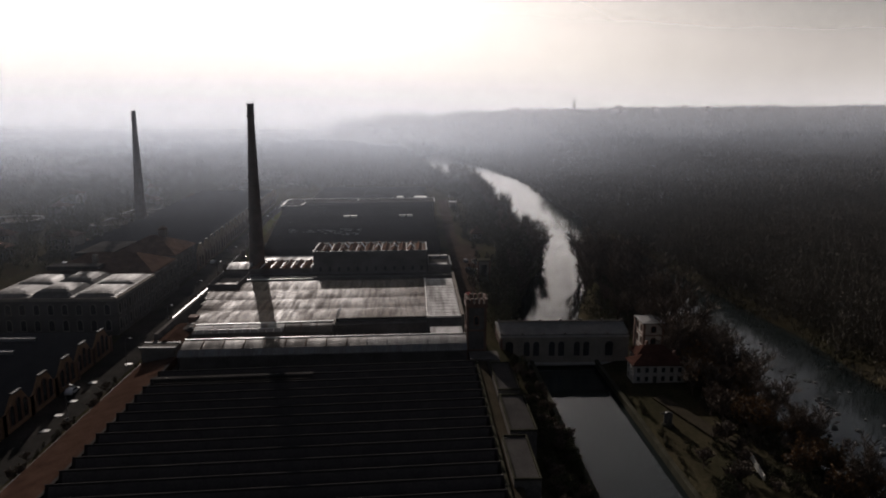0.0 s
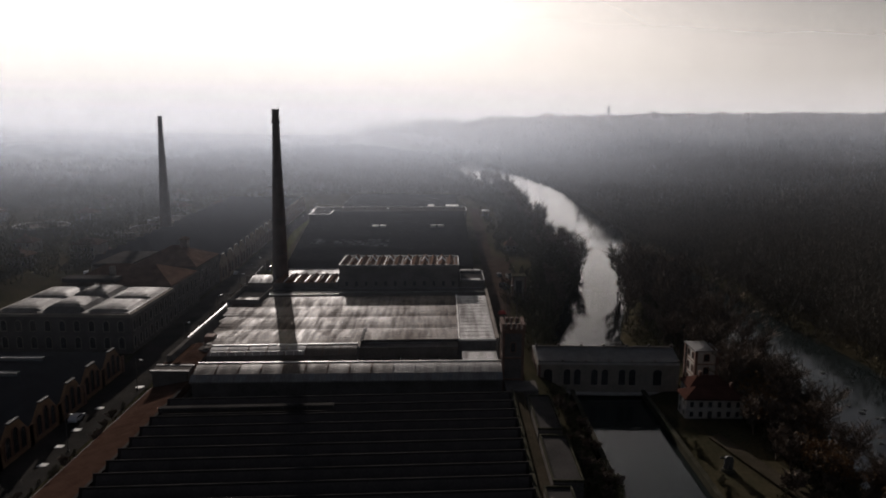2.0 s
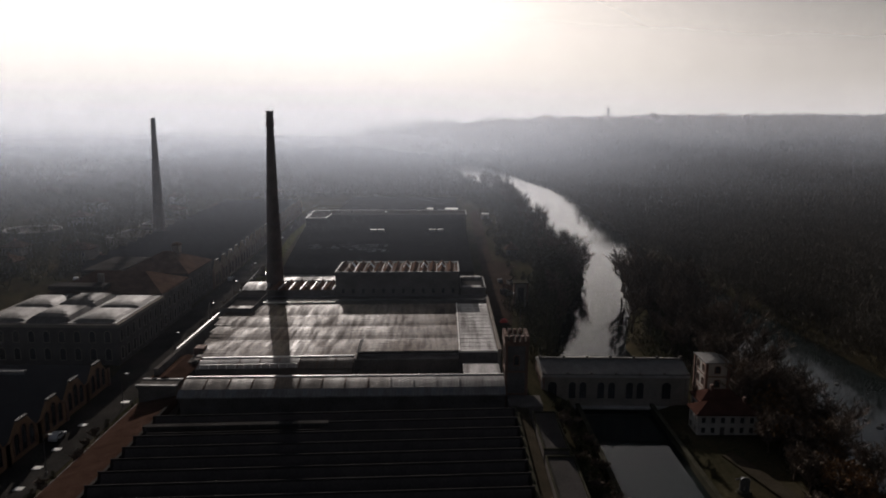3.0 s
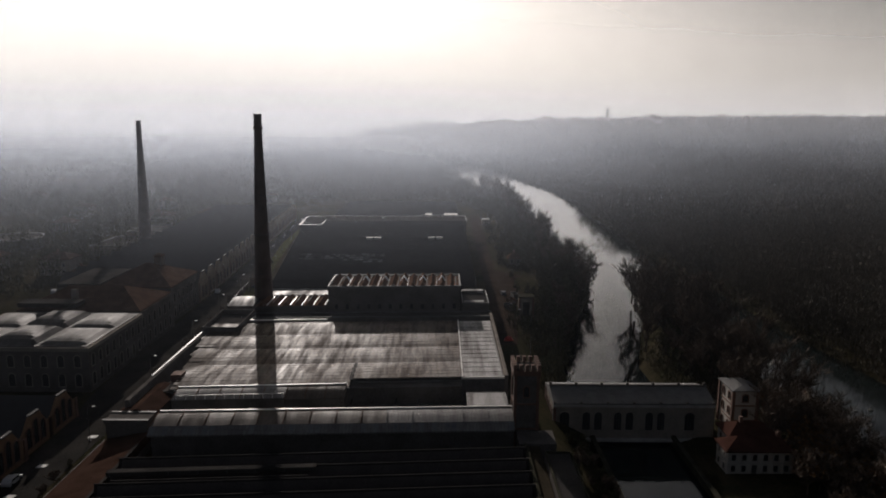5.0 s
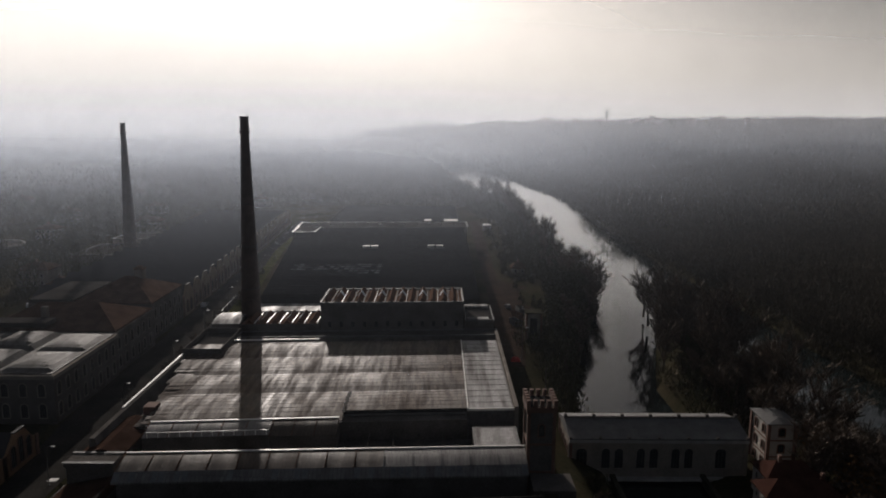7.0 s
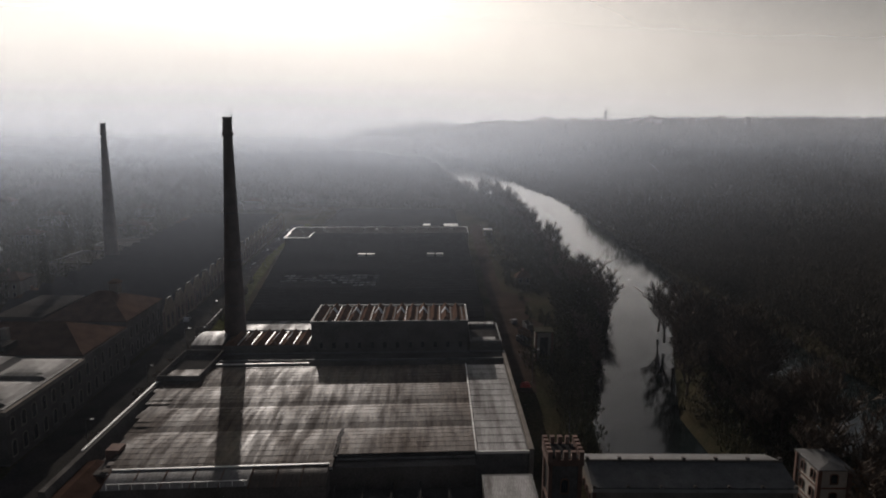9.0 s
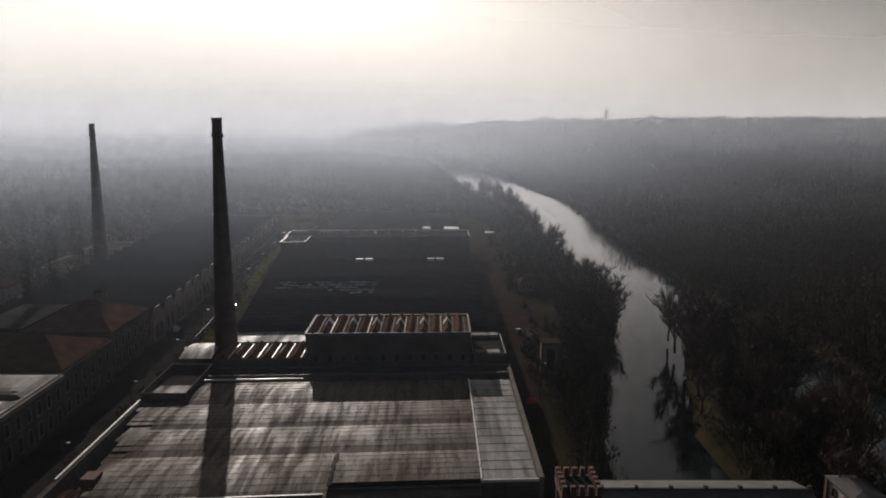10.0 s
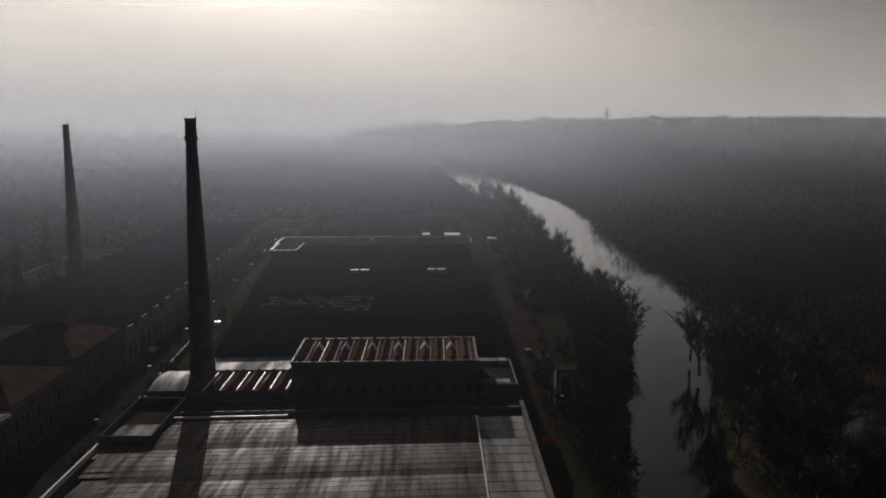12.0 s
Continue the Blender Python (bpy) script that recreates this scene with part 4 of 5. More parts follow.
box_part("string_course", M_STONE, v, 60.2, 74.1, 182.68, 182.8, 2.45, 2.65)
box_part("chimney_stack", M_BRICK, v, 66.0, 66.7, 191.4, 192.1, 7.0, 9.0)
box_part("chimney_stack", M_BRICK, v, 72.2, 72.9, 187.0, 187.7, 5.6, 7.6)
for i in range(6):
    x = 61.6 + i * 2.2
    window(v, (x, 182.8, 3.1), 'y-', 0.9, 1.35)
    if i != 2:
        window(v, (x, 182.8, 0.7), 'y-', 0.9, 1.35)
box_part("door", M_IRON, v, 65.5, 66.5, 182.7, 182.82, -0.2, 2.1)
for y in (184.2, 187.0):
    window(v, (60.3, y, 3.1), 'x-', 0.9, 1.35)
    window(v, (60.3, y, 0.7), 'x-', 0.9, 1.35)
for y in (190.5, 193.4):
    window(v, (63.0, y, 3.3), 'x-', 0.9, 1.4)
k = thing("villa_tower", "three-storey pale tower with brick corners", "tower", (71.5, 206, 0))
box_part("wall", M_HOUSE, k, 69.0, 74.6, 202.6, 210.6, -0.5, 10.6)
Shape().hip(69.0, 74.6, 202.6, 210.6, 10.6, 11.3, 2.6, "y", 0.5, 0.2).ob("roof", M_CAP, k, "grey low hipped sheet roof")
for cx in (69.0, 74.6):
    for cy in (202.6, 210.6):
        box_part("corner_pier", M_BRICK, k, cx - 0.35, cx + 0.35, cy - 0.35, cy + 0.35, -0.5, 10.58)
for z in (3.3, 6.9):
    box_part("string_course", M_BRICK, k, 68.85, 74.75, 202.45, 210.75, z, z + 0.28)
for z in (0.9, 4.4, 8.0):
    window(k, (71.8, 202.6, z), 'y-', 1.2, 1.7, 0.3, trim=M_BRICK)
    for y in (204.8, 208.4):
        window(k, (69.0, y, z), 'x-', 1.0, 1.7, 0.3, trim=M_BRICK)
# canal walls
t = thing("canal_wall", "stone retaining wall along the canal basin", "wall", (54.7, 140, -4))
box_part("wall", M_MOSS, t, 54.3, 55.1, 60, 200, -4, 0.6)
box_part("coping", M_MOSS, t, 54.2, 55.2, 60, 200, 0.6, 0.8)
t = thing("canal_wall", "overgrown stone retaining wall below the annexes", "wall", (36.2, 140, -4))
box_part("wall", M_MOSS, t, 35.6, 36.5, 60, 200, -4, 0.6)
box_part("coping", M_MOSS, t, 35.5, 36.6, 60, 200, 0.6, 0.75)

# ---- low tiled range along the street ----
t = thing("tiled_range", "long low street range with terracotta lean-to roof", "outbuilding", (-63, 140, 5))
box_part("wall", M_PLASTER_D, t, -66.6, -58.2, 60, 182.5, 5, 6.9)
Shape().prism_y(60, 182.5, [(-67.2, 6.9), (-67.2, 7.15), (-58.0, 9.0), (-58.0, 6.9)]).ob("roof", M_TILE, t)
box_part("gutter", M_CAP, t, -67.4, -67.2, 60, 182.5, 6.85, 7.05)
box_part("upper_flashing", M_FLAT, t, -58.2, -57.6, 60, 176, 9.02, 9.2)
t = thing("corner_pavilion", "tiled corner pavilion with stepped parapet", "pavilion", (-63, 195, 5))
box_part("wall", M_PLASTER_D, t, -67, -58.6, 182.6, 204, 5, 10.4)
Shape().prism_y(187.2, 203.4, [(-66.9, 10.4), (-66.9, 10.6), (-62.6, 11.8), (-58.7, 10.6), (-58.7, 10.4)]).ob("roof", M_TILE, t)
box_part("parapet", M_PLASTER_D, t, -67.3, -58.4, 182.4, 187, 10.4, 11.2)
box_part("coping", M_CAP, t, -67.5, -58.2, 182.2, 183.0, 11.2, 11.4)
box_part("coping", M_CAP, t, -67.5, -58.2, 186.4, 187.1, 11.2, 11.4)
box_part("corner_turret", M_BRICK, t, -61.5, -59, 204, 207, 5, 13.2)

# ---- workshops whose gables face the street ----


def gable_shop(x, y, width, depth, eave, peak, wall, label, group, near=True):
    """A shop with its ridge away from the street and an arched gable front."""
    t = thing("gabled_workshop", label, "workshop", (x, y + width / 2, 5), group=group)
    yc = y + width / 2
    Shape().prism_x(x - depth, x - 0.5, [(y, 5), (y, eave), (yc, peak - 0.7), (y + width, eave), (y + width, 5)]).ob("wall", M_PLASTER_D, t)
    for sgn, edge in ((-1, y), (1, y + width)):
        Shape().prism_x(x - depth - 0.2, x - 0.52, [(edge, eave + 0.02), (edge, eave + 0.22), (yc, peak - 0.46), (yc, peak - 0.68)]).ob("roof", M_SHED2, t)
    front = [(y, 5), (y + width, 5), (y + width, eave + 0.6), (y + width - 1.1, eave + 0.9), (yc + 1.6, peak), (yc - 1.6, peak), (y + 1.1, eave + 0.9), (y, eave + 0.6)]
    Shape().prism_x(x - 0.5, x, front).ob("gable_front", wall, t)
    Shape().prism_x(x - 0.55, x + 0.15, [(yc - 1.8, peak), (yc + 1.8, peak), (yc + 1.8, peak + 0.25), (yc - 1.8, peak + 0.25)]).ob("coping", M_SHED2, t)
    for e in (y, y + width):
        box_part("pilaster", M_BRICK, t, x, x + 0.25, e - 0.45, e + 0.45, 5, eave + 0.9)
    for u in ((-2.6, 0, 2.6) if near else (-1.9, 1.9)):
        window(t, (x, yc + u, 6.2), 'x+', 1.7, 4.2 if u else 5.2, 0.85, trim=M_BRICK)
    if near:
        box_part("ridge_light", M_GLAZE_M, t, x - depth * 0.6, x - depth * 0.35, yc - 2.6, yc - 1.2, peak - 2.0, peak - 1.2)
    return t


for i in range(10):
    gable_shop(-80.6 + (i > 7) * -0.8, 90 + i * 10.9, 10.9, 46, 8.6, 12.6, M_OCHRE, "ochre gabled workshop with arched brick-trimmed windows", "north street workshops")
for i in range(21):
    gable_shop(-88.2 - i * 0.55, 305 + i * 11.2, 11.2, 52, 11.4, 15.6, M_SHOP, "pale gabled weaving shop fronting the hazy street", "south street workshops", near=False)

# ---- domed street building ----
d = thing("domed_mill_office", "two-storey plaster mill building with shallow roof domes", "mill building", (-102, 230, 5))
box_part("wall", M_PLASTER_D, d, -124, -85.2, 214, 246, 5, 16.2)
box_part("cornice", M_PLASTER, d, -124.3, -84.8, 213.6, 246.2, 15.5, 16.4)
box_part("roof", M_DOME, d, -123.5, -85.7, 214.5, 245.6, 16.404, 16.6)


def dome(x0, x1, y0, y1, z, rise):
    s, n = Shape(), 10
    vs = []
    for j in range(n + 1):
        for i in range(n + 1):
            u, w = 2 * i / n - 1, 2 * j / n - 1
            vs.append((x0 + (x1 - x0) * i / n, y0 + (y1 - y0) * j / n, z + rise * (1 - max(abs(u), abs(w)) ** 2.2) ** 0.7))
    fs = [(j * (n + 1) + i, j * (n + 1) + i + 1, (j + 1) * (n + 1) + i + 1, (j + 1) * (n + 1) + i) for j in range(n) for i in range(n)]
    return s.add(vs, fs)


for i in range(3):
    for j in range(2):
        x, y = -122.8 + i * 12.4, 215.2 + j * 15.2
        dome(x, x + 11.6, y, y + 14.4, 16.6, 2.3 if i == 1 else 1.3).ob("dome", M_DOME, d)
for i in range(8):
    for z, hh in ((6.5, 3.2), (11.4, 3.0)):
        window(d, (-85.2, 216 + i * 3.9, z), 'x+', 1.5, hh, 0.75, trim=M_PLASTER)
for i in range(9):
    for z, hh in ((6.5, 3.2), (11.4, 3.0)):
        window(d, (-88 - i * 4.1, 214, z), 'y-', 1.5, hh, 0.75, trim=M_PLASTER)
h1 = thing("hipped_mill_wing", "plaster mill wing with brown hipped tile roof", "mill building", (-104, 258, 5))
box_part("wall", M_PLASTER_D, h1, -122, -86, 246.3, 273, 5, 16.2)
Shape().hip(-122, -87, 249, 272.5, 16.3, 21.4, 10, "x", 0.6).ob("roof", M_TILE_X, h1)
box_part("roof_terrace", M_FLAT, h1, -121, -104, 246.5, 252, 18.0, 19.2)
box_part("chimney_stack", M_PLASTER, h1, -108, -106.5, 252, 253.5, 17, 22)
for i in range(6):
    for z in (6.5, 11.4):
        window(h1, (-86, 249 + i * 4.1, z), 'x+', 1.5, 3.1, 0.75, trim=M_PLASTER)
h2 = thing("hipped_mill_wing", "taller plaster mill house with hipped terracotta roof", "mill building", (-104, 290, 5))
box_part("wall", M_PLASTER_D, h2, -126, -88.2, 277.5, 304, 5, 16.6)
Shape().hip(-112, -88.6, 278, 303.6, 16.7, 22.6, 11, "x", 0.6).ob("roof", M_TILE_X, h2)
box_part("rear_roof", M_FLAT, h2, -126, -112, 278, 304, 16.6, 17.8)
box_part("dormer", M_PLASTER, h2, -99, -96.5, 292, 295, 19, 24.5)
Shape().hip(-99, -96.5, 292, 295, 24.5, 25.6, 1.0, "x", 0.3, 0.12).ob("dormer_roof", M_TILE_X, h2)
for i in range(6):
    for z in (6.5, 11.4):
        window(h2, (-88.2, 280 + i * 4.1, z), 'x+', 1.5, 3.1, 0.75, trim=M_PLASTER)

# ---- village houses and yards beyond ----


def cottage(x, y, w, dp, hgt, label, wall=M_PLASTER, roof=M_TILE_X):
    t = thing("house", label, "house", (x, y, 5), group="village houses")
    box_part("wall", wall, t, x, x + w, y, y + dp, 5, 5 + hgt)
    Shape().hip(x, x + w, y, y + dp, 5 + hgt, 5 + hgt + 2.6, min(w, dp) * 0.45, "x" if w > dp else "y", 0.5).ob("roof", roof, t)
    for i in range(int(w // 3)):
        for z in range(int(hgt // 3)):
            window(t, (x + 1.6 + i * 3, y, 6 + z * 3), 'y-', 1.0, 1.5)
    for i in range(int(dp // 3.5)):
        window(t, (x + w, y + 1.8 + i * 3.5, 6), 'x+', 1.0, 1.5)
    box_part("chimney_stack", M_BRICK, t, x + w * 0.4, x + w * 0.4 + 0.8, y + dp * 0.5, y + dp * 0.5 + 0.8, 5 + hgt + 1.4, 5 + hgt + 3.6)
    return t


HOUSES = ((-172, 350, 13, 11, 7), (-205, 360, 10, 9, 6), (-190, 330, 9, 9, 5), (-150, 330, 8, 10, 5), (-186, 498, 16, 11, 7), (-160, 520, 14, 10, 6), (-230, 470, 12, 10, 6), (-255, 540, 14, 11, 7), (-215, 590, 12, 12, 6),
                        (-290, 470, 12, 10, 6), (-150, 640, 14, 10, 6), (-120, 700, 15, 11, 6), (-270, 690, 13, 11, 6), (-330, 620, 12, 12, 7), (-190, 760, 14, 10, 6), (-380, 760, 14, 11, 7))
for x, y, w, dp, hg in HOUSES:
    cottage(x, y, w, dp, hg, "plastered village house with tiled hipped roof among trees")
flat_block("boiler_house", "flat-roofed boiler house with sunlit white roof edge", -168, -150, 430, 452, 5, 12, roof=M_FLAT, wall=M_PLASTER, cap=M_CAP)
flat_block("yard_building", "long low yard building with broken parapet", -172, -141, 395, 426, 5, 10, roof=M_FLAT, wall=M_PLASTER, cap=M_CAP)
t = thing("round_tank", "low round masonry tank with pale rim", "tank", (-222, 418, 5))
Shape().tube([(-222, 418, 4), (-222, 418, 10.5)], [14, 14], 40).ob("wall", M_PLASTER_D, t)
s = Shape()
for i in range(40):
    a, b = 2 * math.pi * i / 40, 2 * math.pi * (i + 1) / 40
    s.add([(-222 + r * math.cos(q), 418 + r * math.sin(q), z) for r, z in ((13.2, 10.5), (14.4, 10.5), (14.4, 11.3), (13.2, 11.3)) for q in (a, b)],
          [(0, 1, 3, 2), (2, 3, 5, 4), (4, 5, 7, 6), (6, 7, 1, 0)])
s.ob("rim", M_STONE, t)
slab("yard_road", [(-150, 300), (-143, 300), (-128, 380), (-150, 470), (-160, 470), (-138, 380)], 5.06, 0.4, M_DIRT, "pale yard road between village houses", "road")

# ---- works yard by the river lane ----
t = thing("gate_hut", "tall narrow plaster gate hut with flat cap", "hut", (30, 282, 5))
box_part("wall", M_PLASTER, t, 27.6, 32.2, 280.4, 284.6, 2.5, 13.4)
box_part("cap", M_MOSS, t, 27.3, 32.5, 280.1, 284.9, 13.4, 13.8)
for x in (27.6, 32.2):
    box_part("corner_pier", M_BRICK, t, x - 0.3, x + 0.3, 280.1, 280.7, 2.5, 13.38)
# no opening here: a dark panel stands in for the hatch's shade
box_part("doorway", M_PANE, t, 28.8, 31.0, 280.3, 280.42, 6, 12.0, label="dark panel standing for the shade of an open hatch")


def skip(x, y, rz, mat, label):
    t = thing("skip_container", label, "container", (x, y, 5.1), group="yard containers")
    t.matrix_basis = pose(x, y, 5.07, 0, 0, rz)
    for nm, b in (("base", (-1.1, 1.1, -2.8, 2.8, 0.15, 0.3)), ("side", (-1.1, -1.0, -2.8, 2.8, 0.3, 1.9)), ("side", (1.0, 1.1, -2.8, 2.8, 0.3, 1.9)), ("end", (-1.0, 1.0, -2.8, -2.7, 0.3, 1.9)), ("end", (-1.0, 1.0, 2.7, 2.8, 0.3, 1.9)),
                  ("skid", (-0.9, -0.7, -2.8, 2.8, 0, 0.15)), ("skid", (0.7, 0.9, -2.8, 2.8, 0, 0.15))):
        ob = Shape().box(*b).ob(nm, mat)
        ob.parent = t
    return t


skip(27.4, 306, 14, M_RUST, "rusty open skip container in the yard")
skip(26.0, 297, 20, M_CARD, "dark open skip container in the yard")
skip(29.5, 314, 8, M_IRON, "grey open skip container in the yard")
t = thing("tarpaulin_pile", "heap covered with a bright red tarpaulin", "tarpaulin", (22.0, 259.5, 5))
s = Shape()
for j in range(7):
    for i in range(9):
        u, w = i / 4 - 1, j / 3 - 1
        s.v.append((22.2 + u * 1.4, 259.8 + w * 1.2, 5.0 + 1.2 * max(0, (1 - u * u) * (1 - w * w)) ** 0.6 + 0.12 * math.sin(i * 2.1 + j)))
s.f += [(j * 9 + i, j * 9 + i + 1, j * 9 + i + 10, j * 9 + i + 9) for j in range(6) for i in range(8)]
s.ob("sheet", M_RED, t)
cottage(33, 380, 6, 5, 3, "small tiled garden hut among bushes by the lane")


def lamp_post(x, y, z, h, label):
    t = thing("street_lamp", label, "street lamp", (x, y, z), group="street lamps")
    Shape().tube([(x, y, z), (x, y, z + h)], [0.09, 0.05], 8).ob("post", M_IRON, t)
    Shape().tube([(x, y, z + h), (x + 0.5, y, z + h + 0.3), (x + 1.2, y, z + h + 0.35)], [0.05, 0.04, 0.04], 6).ob("arm", M_IRON, t)
    box_part("lamp_head", M_WHITE, t, x + 1.0, x + 1.7, y - 0.15, y + 0.15, z + h + 0.25, z + h + 0.4)
    box_part("foot", M_IRON, t, x - 0.18, x + 0.18, y - 0.18, y + 0.18, z, z + 0.4)


for y in range(120, 520, 33):
    lamp_post(-72.2 - max(0, y - 240) * 0.055, y, 5, 7.5, "slim iron street lamp beside the works street")
lamp_post(24.2, 262, 5, 9, "tall iron lamp beside the gravel lane")


def car(x, y, rz, mat, label):
    t = thing("parked_car", label, "car", group="parked cars")
    t.matrix_basis = pose(x, y, 5.07, 0, 0, rz)
    s = Shape().prism_x(-0.85, 0.85, [(-2.1, 0.3), (2.1, 0.3), (2.15, 0.75), (1.2, 0.92), (0.5, 1.42), (-1.2, 1.45), (-2.0, 0.95), (-2.15, 0.6)])
    s.ob("body", mat).parent = t
    g = Shape().prism_x(-0.87, 0.87, [(1.0, 0.95), (0.48, 1.34), (-1.1, 1.36), (-1.6, 1.0)])
    g.ob("glass", M_PANE).parent = t
    for sx in (-0.8, 0.8):
        for sy in (-1.3, 1.3):
            w = Shape().tube([(sx - 0.1, sy, 0.32), (sx + 0.1, sy, 0.32)], [0.32, 0.32], 12).ob("wheel", M_RUBBER)
            w.parent = t
    return t


for x, y, rz, m, lab in ((-86, 320, 5, M_CAR, "silver car parked beside the works street"), (-74.5, 330, 4, M_CARD, "dark car parked beside the works street"), (-78, 168, 0, M_CAR, "silver car parked by the workshops"),
                         (-149, 318, 20, M_CAR, "silver car parked in the village yard"), (-146, 326, 20, M_CARD, "dark car parked in the village yard"), (-144, 334, 20, M_CAR, "silver car parked in the village yard"),
                         (-141, 341, 18, M_CARD, "dark car parked in the village yard"), (-146, 352, 10, M_CAR, "silver car parked beside the yard road"), (-75.3, 349, 4, M_CAR, "pale car parked beside the works street"), (25.5, 320, 6, M_CARD, "dark car parked on the gravel lane")):
    car(x, y, rz, m, lab)
# rail and scattered sheets along the street verge
t = thing("guard_rail", "pale pipe rail beside the works street", "rail", (-77, 310, 5))
for i in range(10):
    box_part("post", M_CAP, t, -76.2 - i * 0.22, -76.1 - i * 0.22, 298 + i * 4, 298.1 + i * 4, 5, 6.1)
Shape().tube([(-76.15, 298, 6.1), (-78.1, 334, 6.1)], [0.06, 0.06], 6).ob("rail", M_WHITE, t)
for x, y in ((-76.1, 174.7), (-75.5, 162.9), (-75.0, 155), (-72.5, 188), (-74, 147), (-72, 242), (-75, 284)):
    t = thing("sheet_scrap", "pale discarded board lying on the street verge", "scrap", (x, y, 5.1), group="scrap boards")
    Shape().add([(x - .9, y - .6, 5.12), (x + .8, y - .5, 5.14), (x + .9, y + .6, 5.2), (x - .8, y + .7, 5.13), (x - .9, y - .6, 5.07), (x + .8, y - .5, 5.07), (x + .9, y + .6, 5.1), (x - .8, y + .7, 5.07)],
                [(0, 1, 2, 3), (7, 6, 5, 4), (0, 4, 5, 1), (1, 5, 6, 2), (2, 6, 7, 3), (3, 7, 4, 0)]).ob("board", M_WHITE, t)
# garden: old machine set up on the lawn, balustrade, stones
t = thing("garden_monument", "dark iron machine set up as a lawn monument", "monument", (60.4, 156.5, 0.3))
Shape().tube([(60.4, 156.5, 0.2), (60.4, 156.5, 0.8)], [1.5, 1.3], 16).ob("plinth", M_MOSS, t)
Shape().tube([(59.9, 156.5, 0.8), (59.9, 156.5, 3.4)], [0.5, 0.35], 10).ob("column", M_IRON, t)
Shape().tube([(60.8, 156.2, 0.8), (60.9, 156.4, 3.0)], [0.45, 0.5], 10).ob("column", M_IRON, t)
Shape().tube([(58.6, 156.5, 3.0), (61.2, 156.4, 3.2)], [0.18, 0.18], 8).ob("shaft", M_IRON, t)
Shape().tube([(60.3, 156.0, 2.6), (60.3, 156.3, 2.6)], [1.0, 1.0], 16).ob("flywheel", M_IRON, t)
t = thing("balustrade", "low pale stone balustrade at the garden edge", "balustrade", (71, 134, 0.3))
for i in range(8):
    x, y = 71.6 - i * 0.2, 138.6 - i * 1.17
    box_part("baluster", M_WHITE, t, x - 0.18, x + 0.18, y - 0.18, y + 0.18, -0.5, 1.4)
Shape().tube([(71.7, 139, 1.45), (70.1, 130, 1.45)], [0.16, 0.16], 4).ob("rail", M_STONE, t)

# ---- distant church tower and roofs on the hill ----
t = thing("church_tower", "far pale bell tower above the wooded ridge", "church", (436, 1980, 62))
box_part("shaft", M_PLASTER, t, 433, 439, 1977, 1983, 56, 98)
box_part("belfry", M_STONE, t, 432.4, 439.6, 1976.4, 1983.6, 98, 104)
Shape().hip(433, 439, 1977, 1983, 104, 114, 2.9, "x", 0.2, 0.2).ob("spire", M_CAP, t)
t = thing("water_tower", "far slim dark tower rising from the woods", "tower", (268, 1600, 30))
Shape().tube([(268, 1600, 20), (268, 1600, 62)], [3.2, 2.6], 12).ob("shaft", M_PLASTER_D, t)
Shape().tube([(268, 1600, 62), (268, 1600, 64), (268, 1600, 70)], [2.6, 4.0, 3.6], 12).ob("tank", M_PLASTER_D, t)
rng = random.Random(12)
for i in range(26):
    x, y = rng.uniform(250, 1000), rng.uniform(1900, 2200)
    z = float(ground_height(np.array([x]), np.array([y]))[0])
    t = thing("hill_house", "far pale house on the hazy ridge", "house", (x, y, z), group="hill houses")
    w, hh = rng.uniform(10, 26), rng.uniform(12, 24)
    box_part("wall", M_PLASTER, t, x, x + w, y, y + 10, z - 2, z + hh)
    Shape().hip(x, x + w, y, y + 10, z + hh, z + hh + 3, 4, "x", 0.5).ob("roof", M_TILE_X, t)

# ---- trees ----


